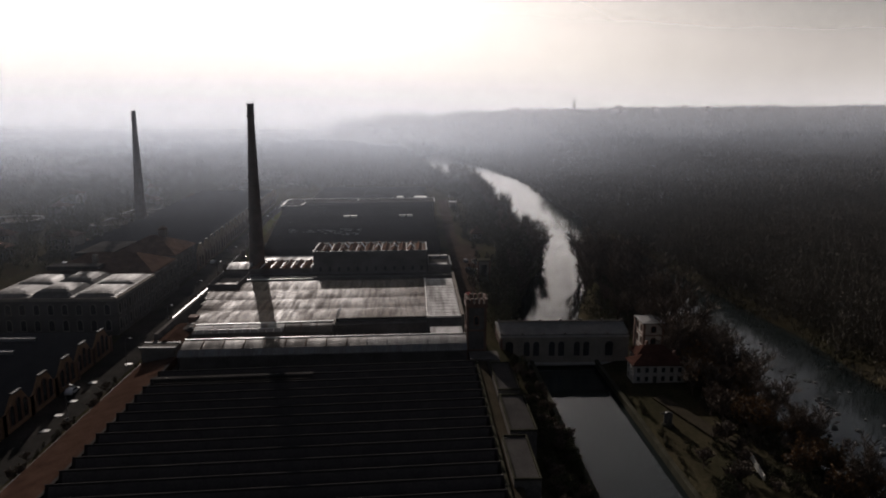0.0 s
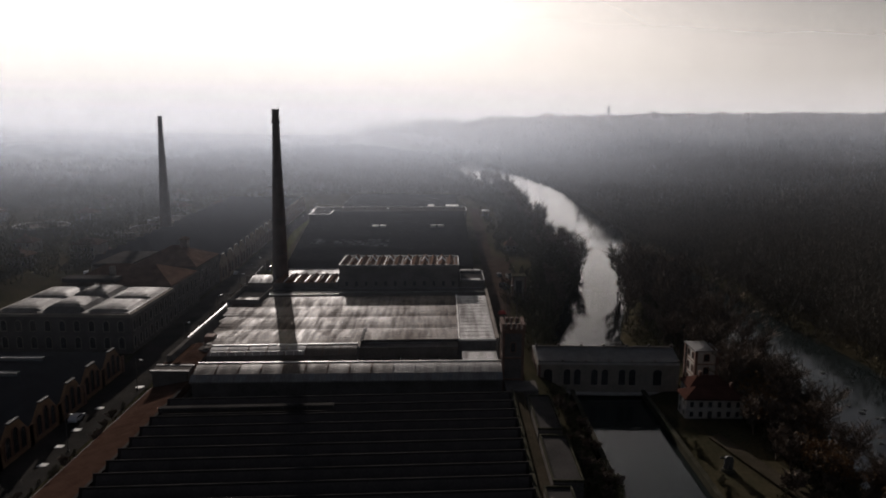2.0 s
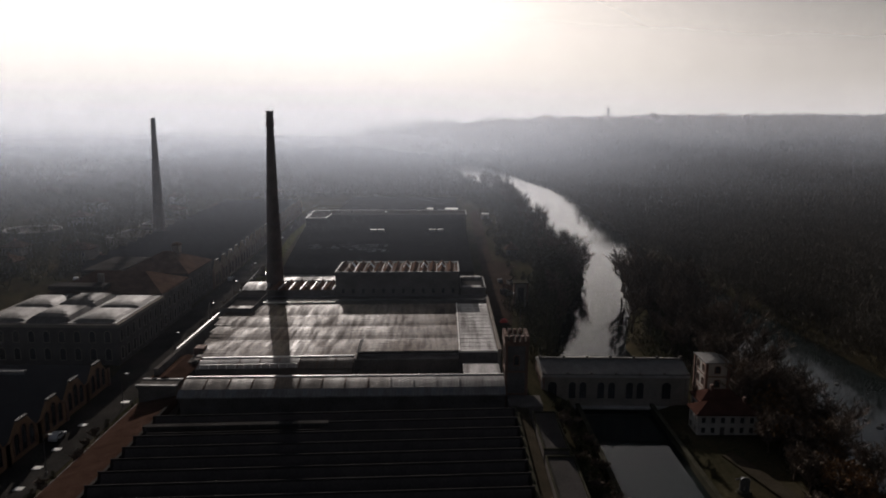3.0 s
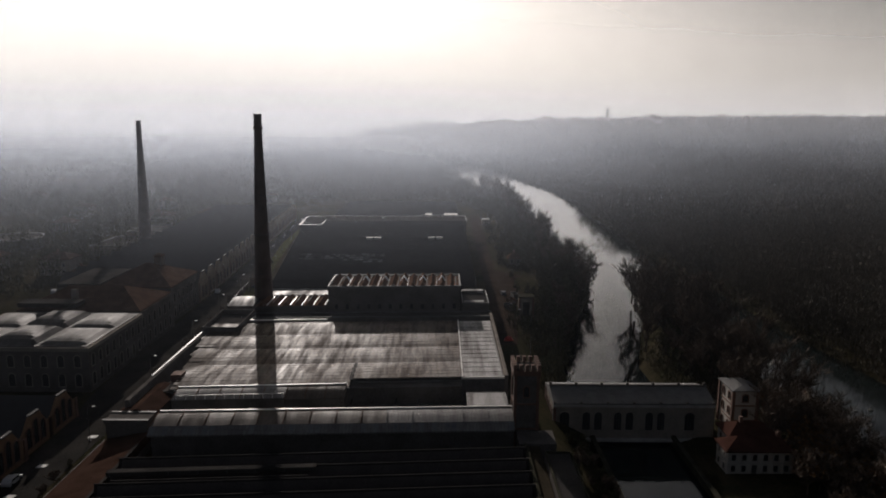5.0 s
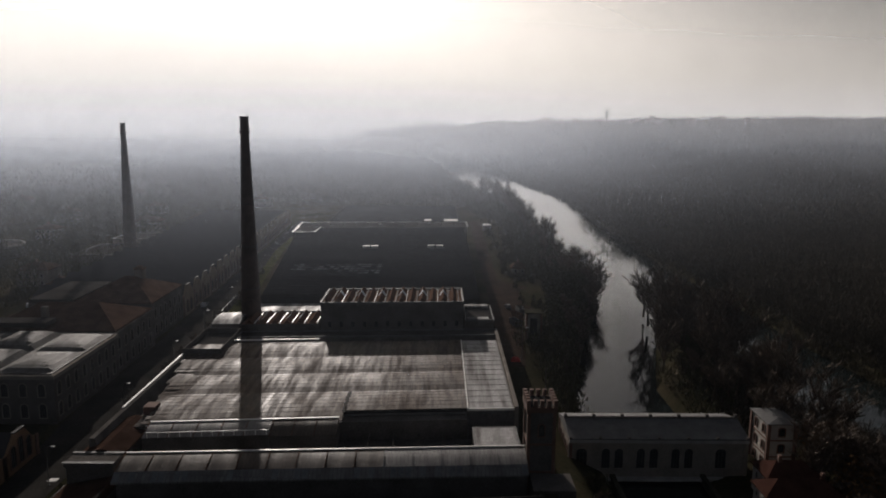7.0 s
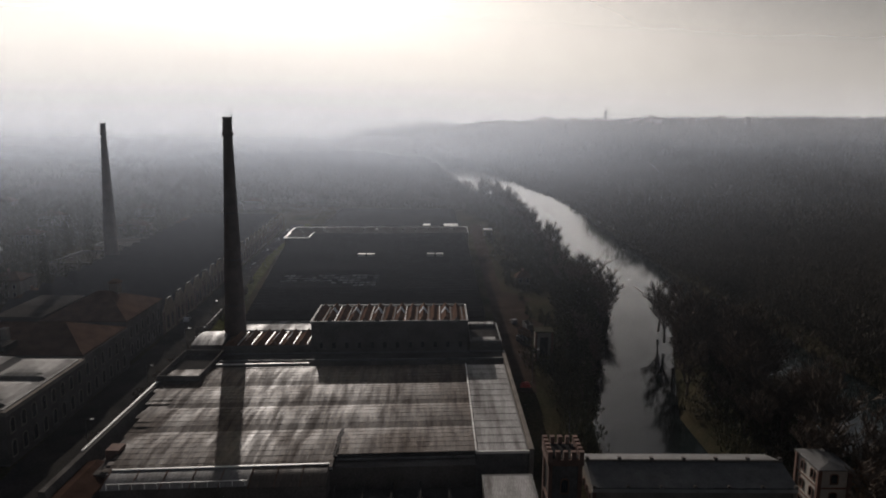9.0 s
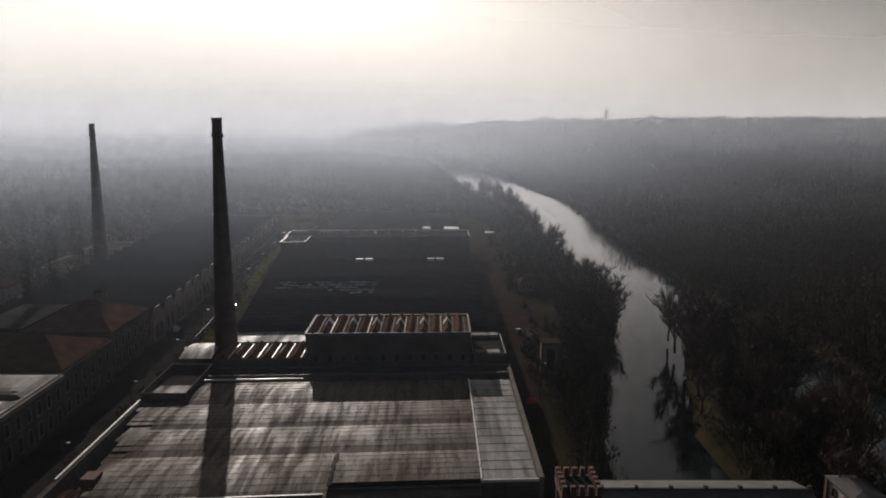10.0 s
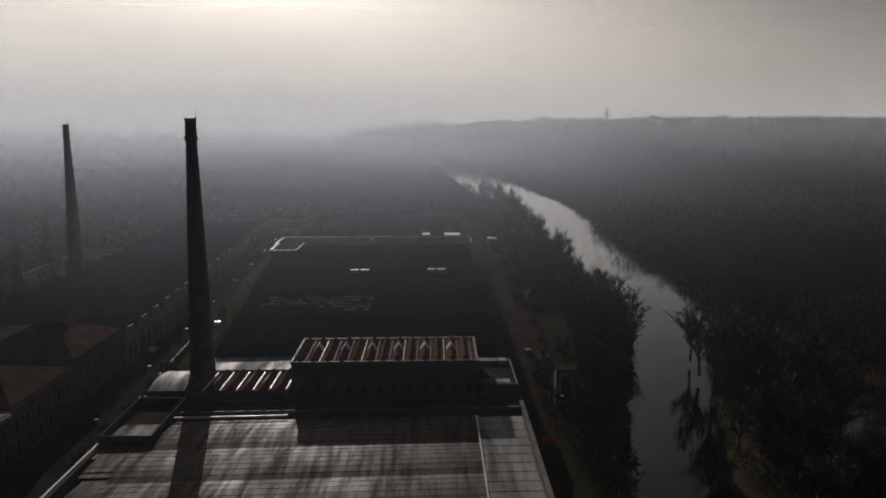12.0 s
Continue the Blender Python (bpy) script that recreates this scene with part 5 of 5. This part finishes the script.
def bare_tree(seed, height, spread, name="bare_tree", ivy=0.0, russet=0.0, twig=0.1):
    """Trunk and limbs as tubes, fine twigs as slivers; built once and copied."""
    r = random.Random(seed)
    wood, twigs = Shape(), Shape()
    leaf_pts = []

    def grow(p, d, length, rad, level):
        pts, q = [p], Vector(p)
        dd = Vector(d)
        n = 4 if level < 2 else 3
        for i in range(n):
            dd = (dd + Vector((r.uniform(-1, 1), r.uniform(-1, 1), r.uniform(-0.5, 0.9))) * (0.16 if level else 0.07)).normalized()
            q = q + dd * (length / n)
            pts.append(q.copy())
        rads = [rad * (1 - 0.65 * i / n) for i in range(n + 1)]
        if level < 3:
            wood.tube(pts, rads, 6 if level == 0 else (4 if level == 1 else 3), cap=False)
        else:
            a, b = Vector(pts[0]), Vector(pts[-1])
            side = (b - a).cross(Vector((r.uniform(-1, 1), r.uniform(-1, 1), r.uniform(-1, 1)))).normalized() * twig
            m = Vector(pts[2])
            twigs.add([a - side, a + side, m + side * .6, b, m - side * .6], [(0, 1, 2, 3, 4)])
            leaf_pts.append(b)
            return
        kids = (8, 7, 9)[level]
        for k in range(kids):
            f = r.uniform(0.35 if level == 0 else 0.2, 1.0)
            i = min(n - 1, int(f * n))
            base = Vector(pts[i]).lerp(Vector(pts[i + 1]), f * n - i)
            ang = r.uniform(0, 2 * math.pi)
            out = Vector((math.cos(ang), math.sin(ang), 0))
            up = (0.75, 0.6, 0.35)[level]
            nd = (dd * 0.55 + out * spread * (0.9 if level == 0 else 0.75) + Vector((0, 0, up * r.uniform(0.3, 1)))).normalized()
            grow(base, nd, length * r.uniform(0.45, 0.68), rads[i] * 0.62, level + 1)
    grow(Vector((0, 0, -0.5)), (r.uniform(-.1, .1), r.uniform(-.1, .1), 1), height * 0.55, height * 0.022, 0)
    t = new(name)
    wood.ob("trunk", M_BARK).parent = t
    tw = twigs.ob("crown", M_TWIG)
    tw.parent = t
    if ivy or russet:
        lv = Shape()
        for p in leaf_pts:
            if r.random() < (russet or 0):
                c = p + Vector((r.uniform(-.4, .4), r.uniform(-.4, .4), r.uniform(-.4, .4)))
                clump(lv, c, 0.28, r)
        if ivy:
            for k in range(int(240 * ivy)):
                z = r.uniform(0, height * 0.5)
                ang = r.uniform(0, 6.28)
                rr = r.uniform(0.2, 1.5) * (1.2 - z / height)
                clump(lv, Vector((rr * math.cos(ang), rr * math.sin(ang), z)), 0.4, r)
        lv.ob("leaves", M_RUSSET if russet else M_LEAF).parent = t
    return t


def clump(s, c, size, r):
    for k in range(3):
        a = Vector((r.uniform(-1, 1), r.uniform(-1, 1), r.uniform(-1, 1))).normalized() * size
        b = a.cross(Vector((r.uniform(-1, 1), r.uniform(-1, 1), r.uniform(-1, 1)))).normalized() * size * 0.7
        s.add([c - a, c + b, c + a, c - b], [(0, 1, 2, 3)])


def leaf_tree(seed, height, width, mat, name="evergreen_tree", conic=0.0, low=0.12, n=1100):
    r = random.Random(seed)
    t = new(name)
    s = Shape().tube([(0, 0, -0.5), (0.1, 0, height * 0.35), (0, 0.1, height * 0.8)], [height * 0.02 + 0.1, height * 0.013 + 0.05, 0.05], 7)
    lv = Shape()
    lobes = []
    for k in range(16):
        z = r.uniform(low, 1.0)
        prof = (1 - z) ** 0.8 if conic else math.sin(math.pi * min(1, max(0.02, (z - low) / (1 - low))) ** 0.75)
        a = r.uniform(0, 6.28)
        rr = width * 0.5 * prof * r.uniform(0.2, 0.75)
        c = Vector((rr * math.cos(a), rr * math.sin(a), z * height * 0.94))
        lobes.append((c, width * r.uniform(0.12, 0.24) * (0.6 if conic else 1)))
        s.tube([(0, 0, max(0.5, c.z * 0.55)), tuple(c)], [0.09, 0.03], 4, cap=False)
    for k in range(n // 3):
        c, q = r.choice(lobes)
        v = Vector((r.gauss(0, 1), r.gauss(0, 1), r.gauss(0, 0.8))).normalized() * q * r.uniform(0.5, 1.15)
        clump(lv, c + v, 0.34 * (height / 12) ** 0.5, r)
    s.ob("trunk", M_BARK).parent = t
    lv.ob("crown", mat).parent = t
    return t


def scatter(proto, places, label, category, group):
    first = True
    for x, y, z, sc, rz in places:
        m = pose(x, y, z, 0, 0, rz) @ Matrix.Diagonal((sc, sc, sc, 1))
        if first:
            tagged(proto, label, category, group)
            proto.matrix_basis = m
            first = False
        else:
            copy_thing(proto, pose(x, y, z, 0, 0, rz)).scale = (sc, sc, sc)


def on_ground(x, y):
    return float(ground_height(np.array([float(x)]), np.array([float(y)]))[0])


def spots(rng, n, area, lo, hi, dry=-1.2):
    """n places inside a plan stretch given by a function of two random numbers."""
    out, tries = [], 0
    while len(out) < n and tries < n * 20:
        tries += 1
        x, y = area(rng.random(), rng.random())
        z = on_ground(x, y)
        if z > dry:
            out.append((x, y, z - 0.2, rng.uniform(lo, hi), rng.uniform(0, 360)))
    return out




def left_edge(y):
    """Where the river's west bank runs."""
    return float(np.interp(y, [p[1] for p in RIVER], [p[0] - p[2] for p in RIVER]))


rng = random.Random(21)
b_a, b_b, b_c = bare_tree(1, 23, 0.75, twig=0.13), bare_tree(2, 18, 0.95), bare_tree(3, 17, 0.7, ivy=1.0)
b_d = bare_tree(5, 9, 1.1, russet=0.5)
b_e, b_f = bare_tree(31, 24, 0.6, twig=0.2), bare_tree(32, 21, 0.8, ivy=0.5, twig=0.2)
for proto, n, y0, y1 in ((b_e, 44, 425, 850), (b_f, 34, 430, 800)):
    scatter(proto, spots(rng, n, lambda a, b: (left_edge(y0 + (y1 - y0) * b) + 2 - 7 * a, y0 + (y1 - y0) * b), 0.55, 0.9, dry=-3.4), "tall bare tree leaning over the river bank", "tree", "river bank trees")
b_g = bare_tree(33, 24, 0.75, twig=0.3)
scatter(b_g, spots(rng, 20, lambda a, b: (left_edge(900 + 560 * b) + 1 - 12 * a, 900 + 560 * b), 0.3, 0.5, dry=-2.6), "hazy bare tree on the distant river bank", "tree", "river bank trees")
# the spit between canal and river
sapling = bare_tree(17, 8, 0.9, "bare_sapling")
scatter(sapling, spots(rng, 26, lambda a, b: (44 + 8 * a - 6 * (1 - b), 226 + 80 * b), 0.8, 1.4) + spots(rng, 18, lambda a, b: (-72.5 - 5 * b + 2 * a, 205 + 160 * b), 0.4, 0.7) + spots(rng, 14, lambda a, b: (72 + 8 * a, 150 + 45 * b), 0.7, 1.3), "slender bare sapling on rough ground", "tree", "bare saplings")
scatter(b_a, [(77, 318, -0.5, 0.95, 33), (75.5, 303, -0.5, 1.05, 95), (72.5, 289, 0.5, 0.9, 151), (79.5, 333, -1, 0.9, 260), (70, 277, 0.5, 0.85, 12), (66, 264, 0.5, 0.75, 203), (80.5, 304, -0.5, 1.15, 20), (86, 296, 0.2, 1.05, 120), (84, 322, -1, 0.95, 200), (77, 283, 0.3, 0.9, 77), (66, 396, 1.5, 0.72, 60), (62, 386, 2.0, 0.75, 160), (60, 372, 2, 0.7, 310), (61, 410, 2, 0.65, 10), (67, 378, -2, 0.9, 80), (65.5, 361, -2, 0.85, 190), (64, 348, -2, 0.78, 240), (69, 388, -2, 0.8, 300), (58, 338, 1.5, 0.7, 45), (56, 322, 1.5, 0.65, 130), (67, 402, 0, 0.7, 15)]
        + spots(rng, 16, lambda a, b: (76 + 18 * a, 205 + 95 * b), 0.75, 1.1), "tall bare winter tree on the river spit", "tree", "riverside bare trees")
scatter(b_b, spots(rng, 24, lambda a, b: (82 + 15 * a, 120 + 95 * b), 0.6, 0.95) + spots(rng, 26, lambda a, b: (72 + 26 * a, 190 + 115 * b), 0.7, 1.1) + spots(rng, 12, lambda a, b: (54 + 9 * a, 340 + 80 * b), 0.55, 0.8),
        "spreading bare winter tree above the water", "tree", "riverside bare trees")
scatter(b_c, spots(rng, 16, lambda a, b: (50 + 11 * a, 335 + 80 * b), 0.55, 0.8) + spots(rng, 12, lambda a, b: (70 + 16 * a, 230 + 80 * b), 0.6, 0.9) + spots(rng, 34, lambda a, b: (left_edge(420 + 480 * b) - 1 - 9 * a, 420 + 480 * b), 0.5, 0.8),
        "ivy-grown bare tree on the river bank", "tree", "ivy-grown trees")
scatter(b_d, spots(rng, 46, lambda a, b: (76 + 22 * a, 112 + 110 * b), 0.7, 1.3), "small tree holding russet dry leaves by the river", "tree", "russet trees")
l_a, l_b = leaf_tree(7, 11, 9, M_LEAF), leaf_tree(8, 13, 8, M_LEAF)
scatter(l_a, spots(rng, 46, lambda a, b: (34 + 16 * a + 16 * max(0, b - 0.35), 222 + 130 * b), 0.65, 1.2), "dark evergreen tree crowding the canal bank", "tree", "bank evergreens")
scatter(l_b, spots(rng, 40, lambda a, b: (42 + 18 * a, 330 + 190 * b), 0.5, 0.85) + spots(rng, 7, lambda a, b: (70 + 10 * a, 225 + 70 * b), 0.4, 0.6), "dense dark tree on the river bank", "tree", "bank evergreens")
c_a = leaf_tree(9, 15, 4.2, M_LEAF, "conifer", conic=1.0, low=0.05)
scatter(c_a, spots(rng, 46, lambda a, b: (left_edge(430 + 370 * b) - 3 - 12 * a, 430 + 370 * b), 0.4, 0.8) + spots(rng, 26, lambda a, b: (-330 + 200 * a, 380 + 400 * b), 0.8, 1.25), "dark slender conifer rising from the trees", "tree", "conifers")
bush = leaf_tree(11, 3.2, 4.2, M_LEAF, "bush", low=0.0, n=700)
scatter(bush, spots(rng, 40, lambda a, b: (26.5 + 7 * a, 92 + 100 * b), 0.5, 1.2) + spots(rng, 60, lambda a, b: (59 + 22 * a, 88 + 58 * b), 0.5, 1.2) + spots(rng, 22, lambda a, b: (55.5 + 2 * a, 100 + 80 * b), 0.3, 0.6) + spots(rng, 18, lambda a, b: (33.6 + 1.6 * a, 92 + 60 * b), 0.6, 1.3) + spots(rng, 40, lambda a, b: (28 + 24 * a, 352 + 150 * b), 0.6, 1.4) + spots(rng, 50, lambda a, b: (28.5 + 14 * a, 366 + 190 * b), 0.5, 1.2) + spots(rng, 12, lambda a, b: (31 + 8 * a, 312 + 22 * b), 0.4, 0.8)
        + spots(rng, 22, lambda a, b: (-71 + 3.2 * a, 112 + 125 * b), 0.25, 0.6) + spots(rng, 46, lambda a, b: (-71.5 - 9 * b + 3.0 * a, 236 + 150 * b), 0.25, 0.65), "dense evergreen bush on rough ground", "bush", "bushes")
bare_bush = bare_tree(13, 5, 1.2, "bare_shrub")
scatter(bare_bush, spots(rng, 44, lambda a, b: (27 + 8.5 * a, 95 + 95 * b), 0.5, 1.1) + spots(rng, 30, lambda a, b: (60 + 22 * a, 95 + 60 * b), 0.6, 1.6) + spots(rng, 10, lambda a, b: (-71 + 3 * a, 110 + 60 * b), 0.5, 0.9), "tangled bare shrub beside the canal", "shrub", "bare shrubs")


# ---- woods as stuff ----


def woods(name, label, pts, tris, size, seed, mat):
    """Many crowns of small slivers over all the places (x, y, z, height, width); one mesh."""
    g = np.random.default_rng(seed)
    p = np.asarray(pts)
    n = len(p)
    u = g.normal(size=(n, tris, 3))
    u /= np.linalg.norm(u, axis=2, keepdims=True)
    u *= g.uniform(0.45, 1.0, (n, tris, 1)) ** 0.6
    u[:, :, 2] = np.maximum(u[:, :, 2], -0.85)
    c = p[:, None, :3] + u * np.stack([p[:, 4] / 2, p[:, 4] / 2, p[:, 3] * 0.5], 1)[:, None, :] + np.array([0, 0, 1.0]) * (p[:, 3] * 0.5)[:, None, None]
    a = g.normal(size=(n, tris, 3)) * (p[:, 4] * size)[:, None, None]
    b = g.normal(size=(n, tris, 3)) * (p[:, 4] * size)[:, None, None]
    # bare twigs reaching up and outwards
    a = a * 0.35 + u * (p[:, 4] * size * 0.9)[:, None, None]
    a[:, :, 2] = np.abs(a[:, :, 2]) + (p[:, 4] * size)[:, None] * g.uniform(0.9, 2.2, (n, tris))
    b[:, :, 2] *= 0.25
    b *= 0.6
    v = np.stack([c - a * 0.5 - b * 0.4, c - a * 0.5 + b * 0.4, c + a], 2).reshape(-1, 3)
    me = bpy.data.meshes.new(name)
    nv = len(v)
    me.vertices.add(nv)
    me.vertices.foreach_set("co", v.astype(np.float32).ravel())
    me.loops.add(nv)
    me.loops.foreach_set("vertex_index", np.arange(nv, dtype=np.int32))
    me.polygons.add(nv // 3)
    me.polygons.foreach_set("loop_start", np.arange(0, nv, 3, dtype=np.int32))
    me.materials.append(mat)
    me.update(calc_edges=True)
    return tagged(new(name, me), label, "woodland", kind="stuff")


def wood_places(seed, x0, x1, y0, y1, step, keep, hgt, wid, hvar=0.35):
    g = np.random.default_rng(seed)
    gx, gy = np.meshgrid(np.arange(x0, x1, step), np.arange(y0, y1, step))
    x = gx.ravel() + g.uniform(-.45, .45, gx.size) * step
    y = gy.ravel() + g.uniform(-.45, .45, gx.size) * step
    k = keep(x, y)
    x, y = x[k], y[k]
    z = ground_height(x, y)
    lumps = 1 + 0.22 * np.sin(x * 0.021 + 1.3 * np.sin(y * 0.017)) + 0.15 * np.sin(y * 0.033 + x * 0.011)
    f = g.uniform(1 - hvar, 1 + hvar, len(x)) * lumps
    f *= np.where((y > 700) & (y < 1900), 0.25 + 0.75 * smooth(0, 130, along(x, y, RIVER)), 1.0)   # low willows beside the upper river
    return np.stack([x, y, z - 0.5, hgt * f, wid * g.uniform(0.75, 1.25, len(x))], 1)


def mid_river(y):
    return np.interp(y, [p[1] for p in RIVER] + [2300, 2700], [p[0] for p in RIVER] + [-230, -300])


def right_bank(x, y):
    return (along(x, y, RIVER) > 0.5) & (x > mid_river(y)) & (x < 0.66 * y + 60)


def left_bank(x, y):
    return (along(x, y, RIVER) > 3.0) & (x < mid_river(y)) & (x > -0.66 * y)


woods("woodland", "dark leafless woodland covering the far bank", wood_places(1, 100, 420, 70, 520, 5.0, right_bank, 11, 8), 240, 0.045, 1, M_WOOD)
woods("woodland", "dark leafless woodland receding into haze", wood_places(2, 80, 800, 520, 1100, 7.5, right_bank, 13, 11), 60, 0.075, 2, M_WOOD)
woods("woodland", "far hazy woodland on the rising ridge", wood_places(3, -350, 1900, 1100, 2700, 14, right_bank, 15, 20), 26, 0.11, 3, M_WOOD)
woods("woodland", "hazy trees of the park behind the mill", wood_places(4, -400, 90, 645, 1500, 10, lambda x, y: left_bank(x, y) & (x > -260 - 0.15 * y), 12, 12), 60, 0.075, 4, M_WOOD)


def clear_of_houses(x, y):
    ok = np.full(x.shape, True)
    for hx, hy, w, dp, hg in HOUSES:
        ok &= ~((x > hx - 6) & (x < hx + w + 6) & (y > hy - 8) & (y < hy + dp + 6))
    return ok


def village(x, y):
    open_lawn = np.sin(x * 0.019 + 0.7) * np.sin(y * 0.016 + 0.3) > 0.62
    return (x < np.where(y < 310, -132, -150 - np.maximum(0, y - 300) * 0.02)) & (x > -0.7 * y) & ~open_lawn & ~((np.abs(x + 222) < 17) & (np.abs(y - 418) < 17)) & clear_of_houses(x, y) & ~((x > -175) & (y > 392) & (y < 455))


woods("woodland", "dark garden trees among the village houses", wood_places(5, -560, -126, 210, 700, 11.0, village, 12, 12, 0.5), 230, 0.045, 5, M_LEAF)
woods("woodland", "hazy orchards and trees across the plain", wood_places(6, -1500, -90, 700, 2300, 22, lambda x, y: (x > -0.7 * y) & (np.sin(x * 0.008) * np.sin(y * 0.006 + 1) < 0.35) & (x < -200), 10, 17, 0.5), 40, 0.09, 6, M_WOOD)
woods("woodland", "dense dark riverside thicket beside the lane", wood_places(7, 25, 75, 216, 1150, 5.0, lambda x, y: (np.minimum(along(x, y, RIVER), along(x, y, CANAL)) > 1.0) & (x > np.interp(y, [216, 255, 290, 300, 330, 352, 370, 420, 560, 700], [28, 26, 26, 34, 46, 48, 38, 38, 40, 0])) & (x < 68), 6, 6.5), 110, 0.06, 7, M_LEAF)
woods("woodland", "dark undergrowth along the wooded spit", wood_places(8, 62, 100, 208, 400, 4.5, lambda x, y: (np.minimum(along(x, y, RIVER), along(x, y, CANAL)) > 0.5) & (x > 60) & (x > np.interp(y, [208, 240, 260], [76, 72, 60])), 2.6, 4.5), 80, 0.07, 8, M_WOOD)
woods("woodland", "tangled undergrowth on the river bank", wood_places(9, 76, 100, 90, 208, 4.5, lambda x, y: along(x, y, RIVER) > 0.5, 2.6, 4.0), 70, 0.07, 9, M_WOOD)
woods("woodland", "dense undergrowth along the wooded far bank", wood_places(10, 20, 190, 90, 1500, 4.0, lambda x, y: (along(x, y, RIVER) > -1.5) & (x > mid_river(y)) & (along(x, y, RIVER) < 14), 5.5, 6.0), 70, 0.07, 10, M_WOOD)
# stones in the river
rng = random.Random(33)
s = Shape()
for k in range(150):
    x, y = rng.gauss(104, 9), rng.uniform(110, 225)
    q = rng.uniform(0.25, 0.9)
    pts = []
    n = 7
    for j, (zz, rr) in enumerate(((-0.6, 1.0), (0.1, 1.0), (0.45, 0.6))):
        for i in range(n):
            a = 2 * math.pi * i / n
            w = q * rr * rng.uniform(0.75, 1.2)
            pts.append((x + w * math.cos(a), y + w * math.sin(a), -3.0 + zz * q))
    s.add(pts, [(j * n + i, j * n + (i + 1) % n, (j + 1) * n + (i + 1) % n, (j + 1) * n + i) for j in range(2) for i in range(n)] + [tuple(range(2 * n, 3 * n))])
tagged(s.ob("river_stones", M_ROCK), "dark wet boulders strewn in the shallow river", "stones", kind="stuff")
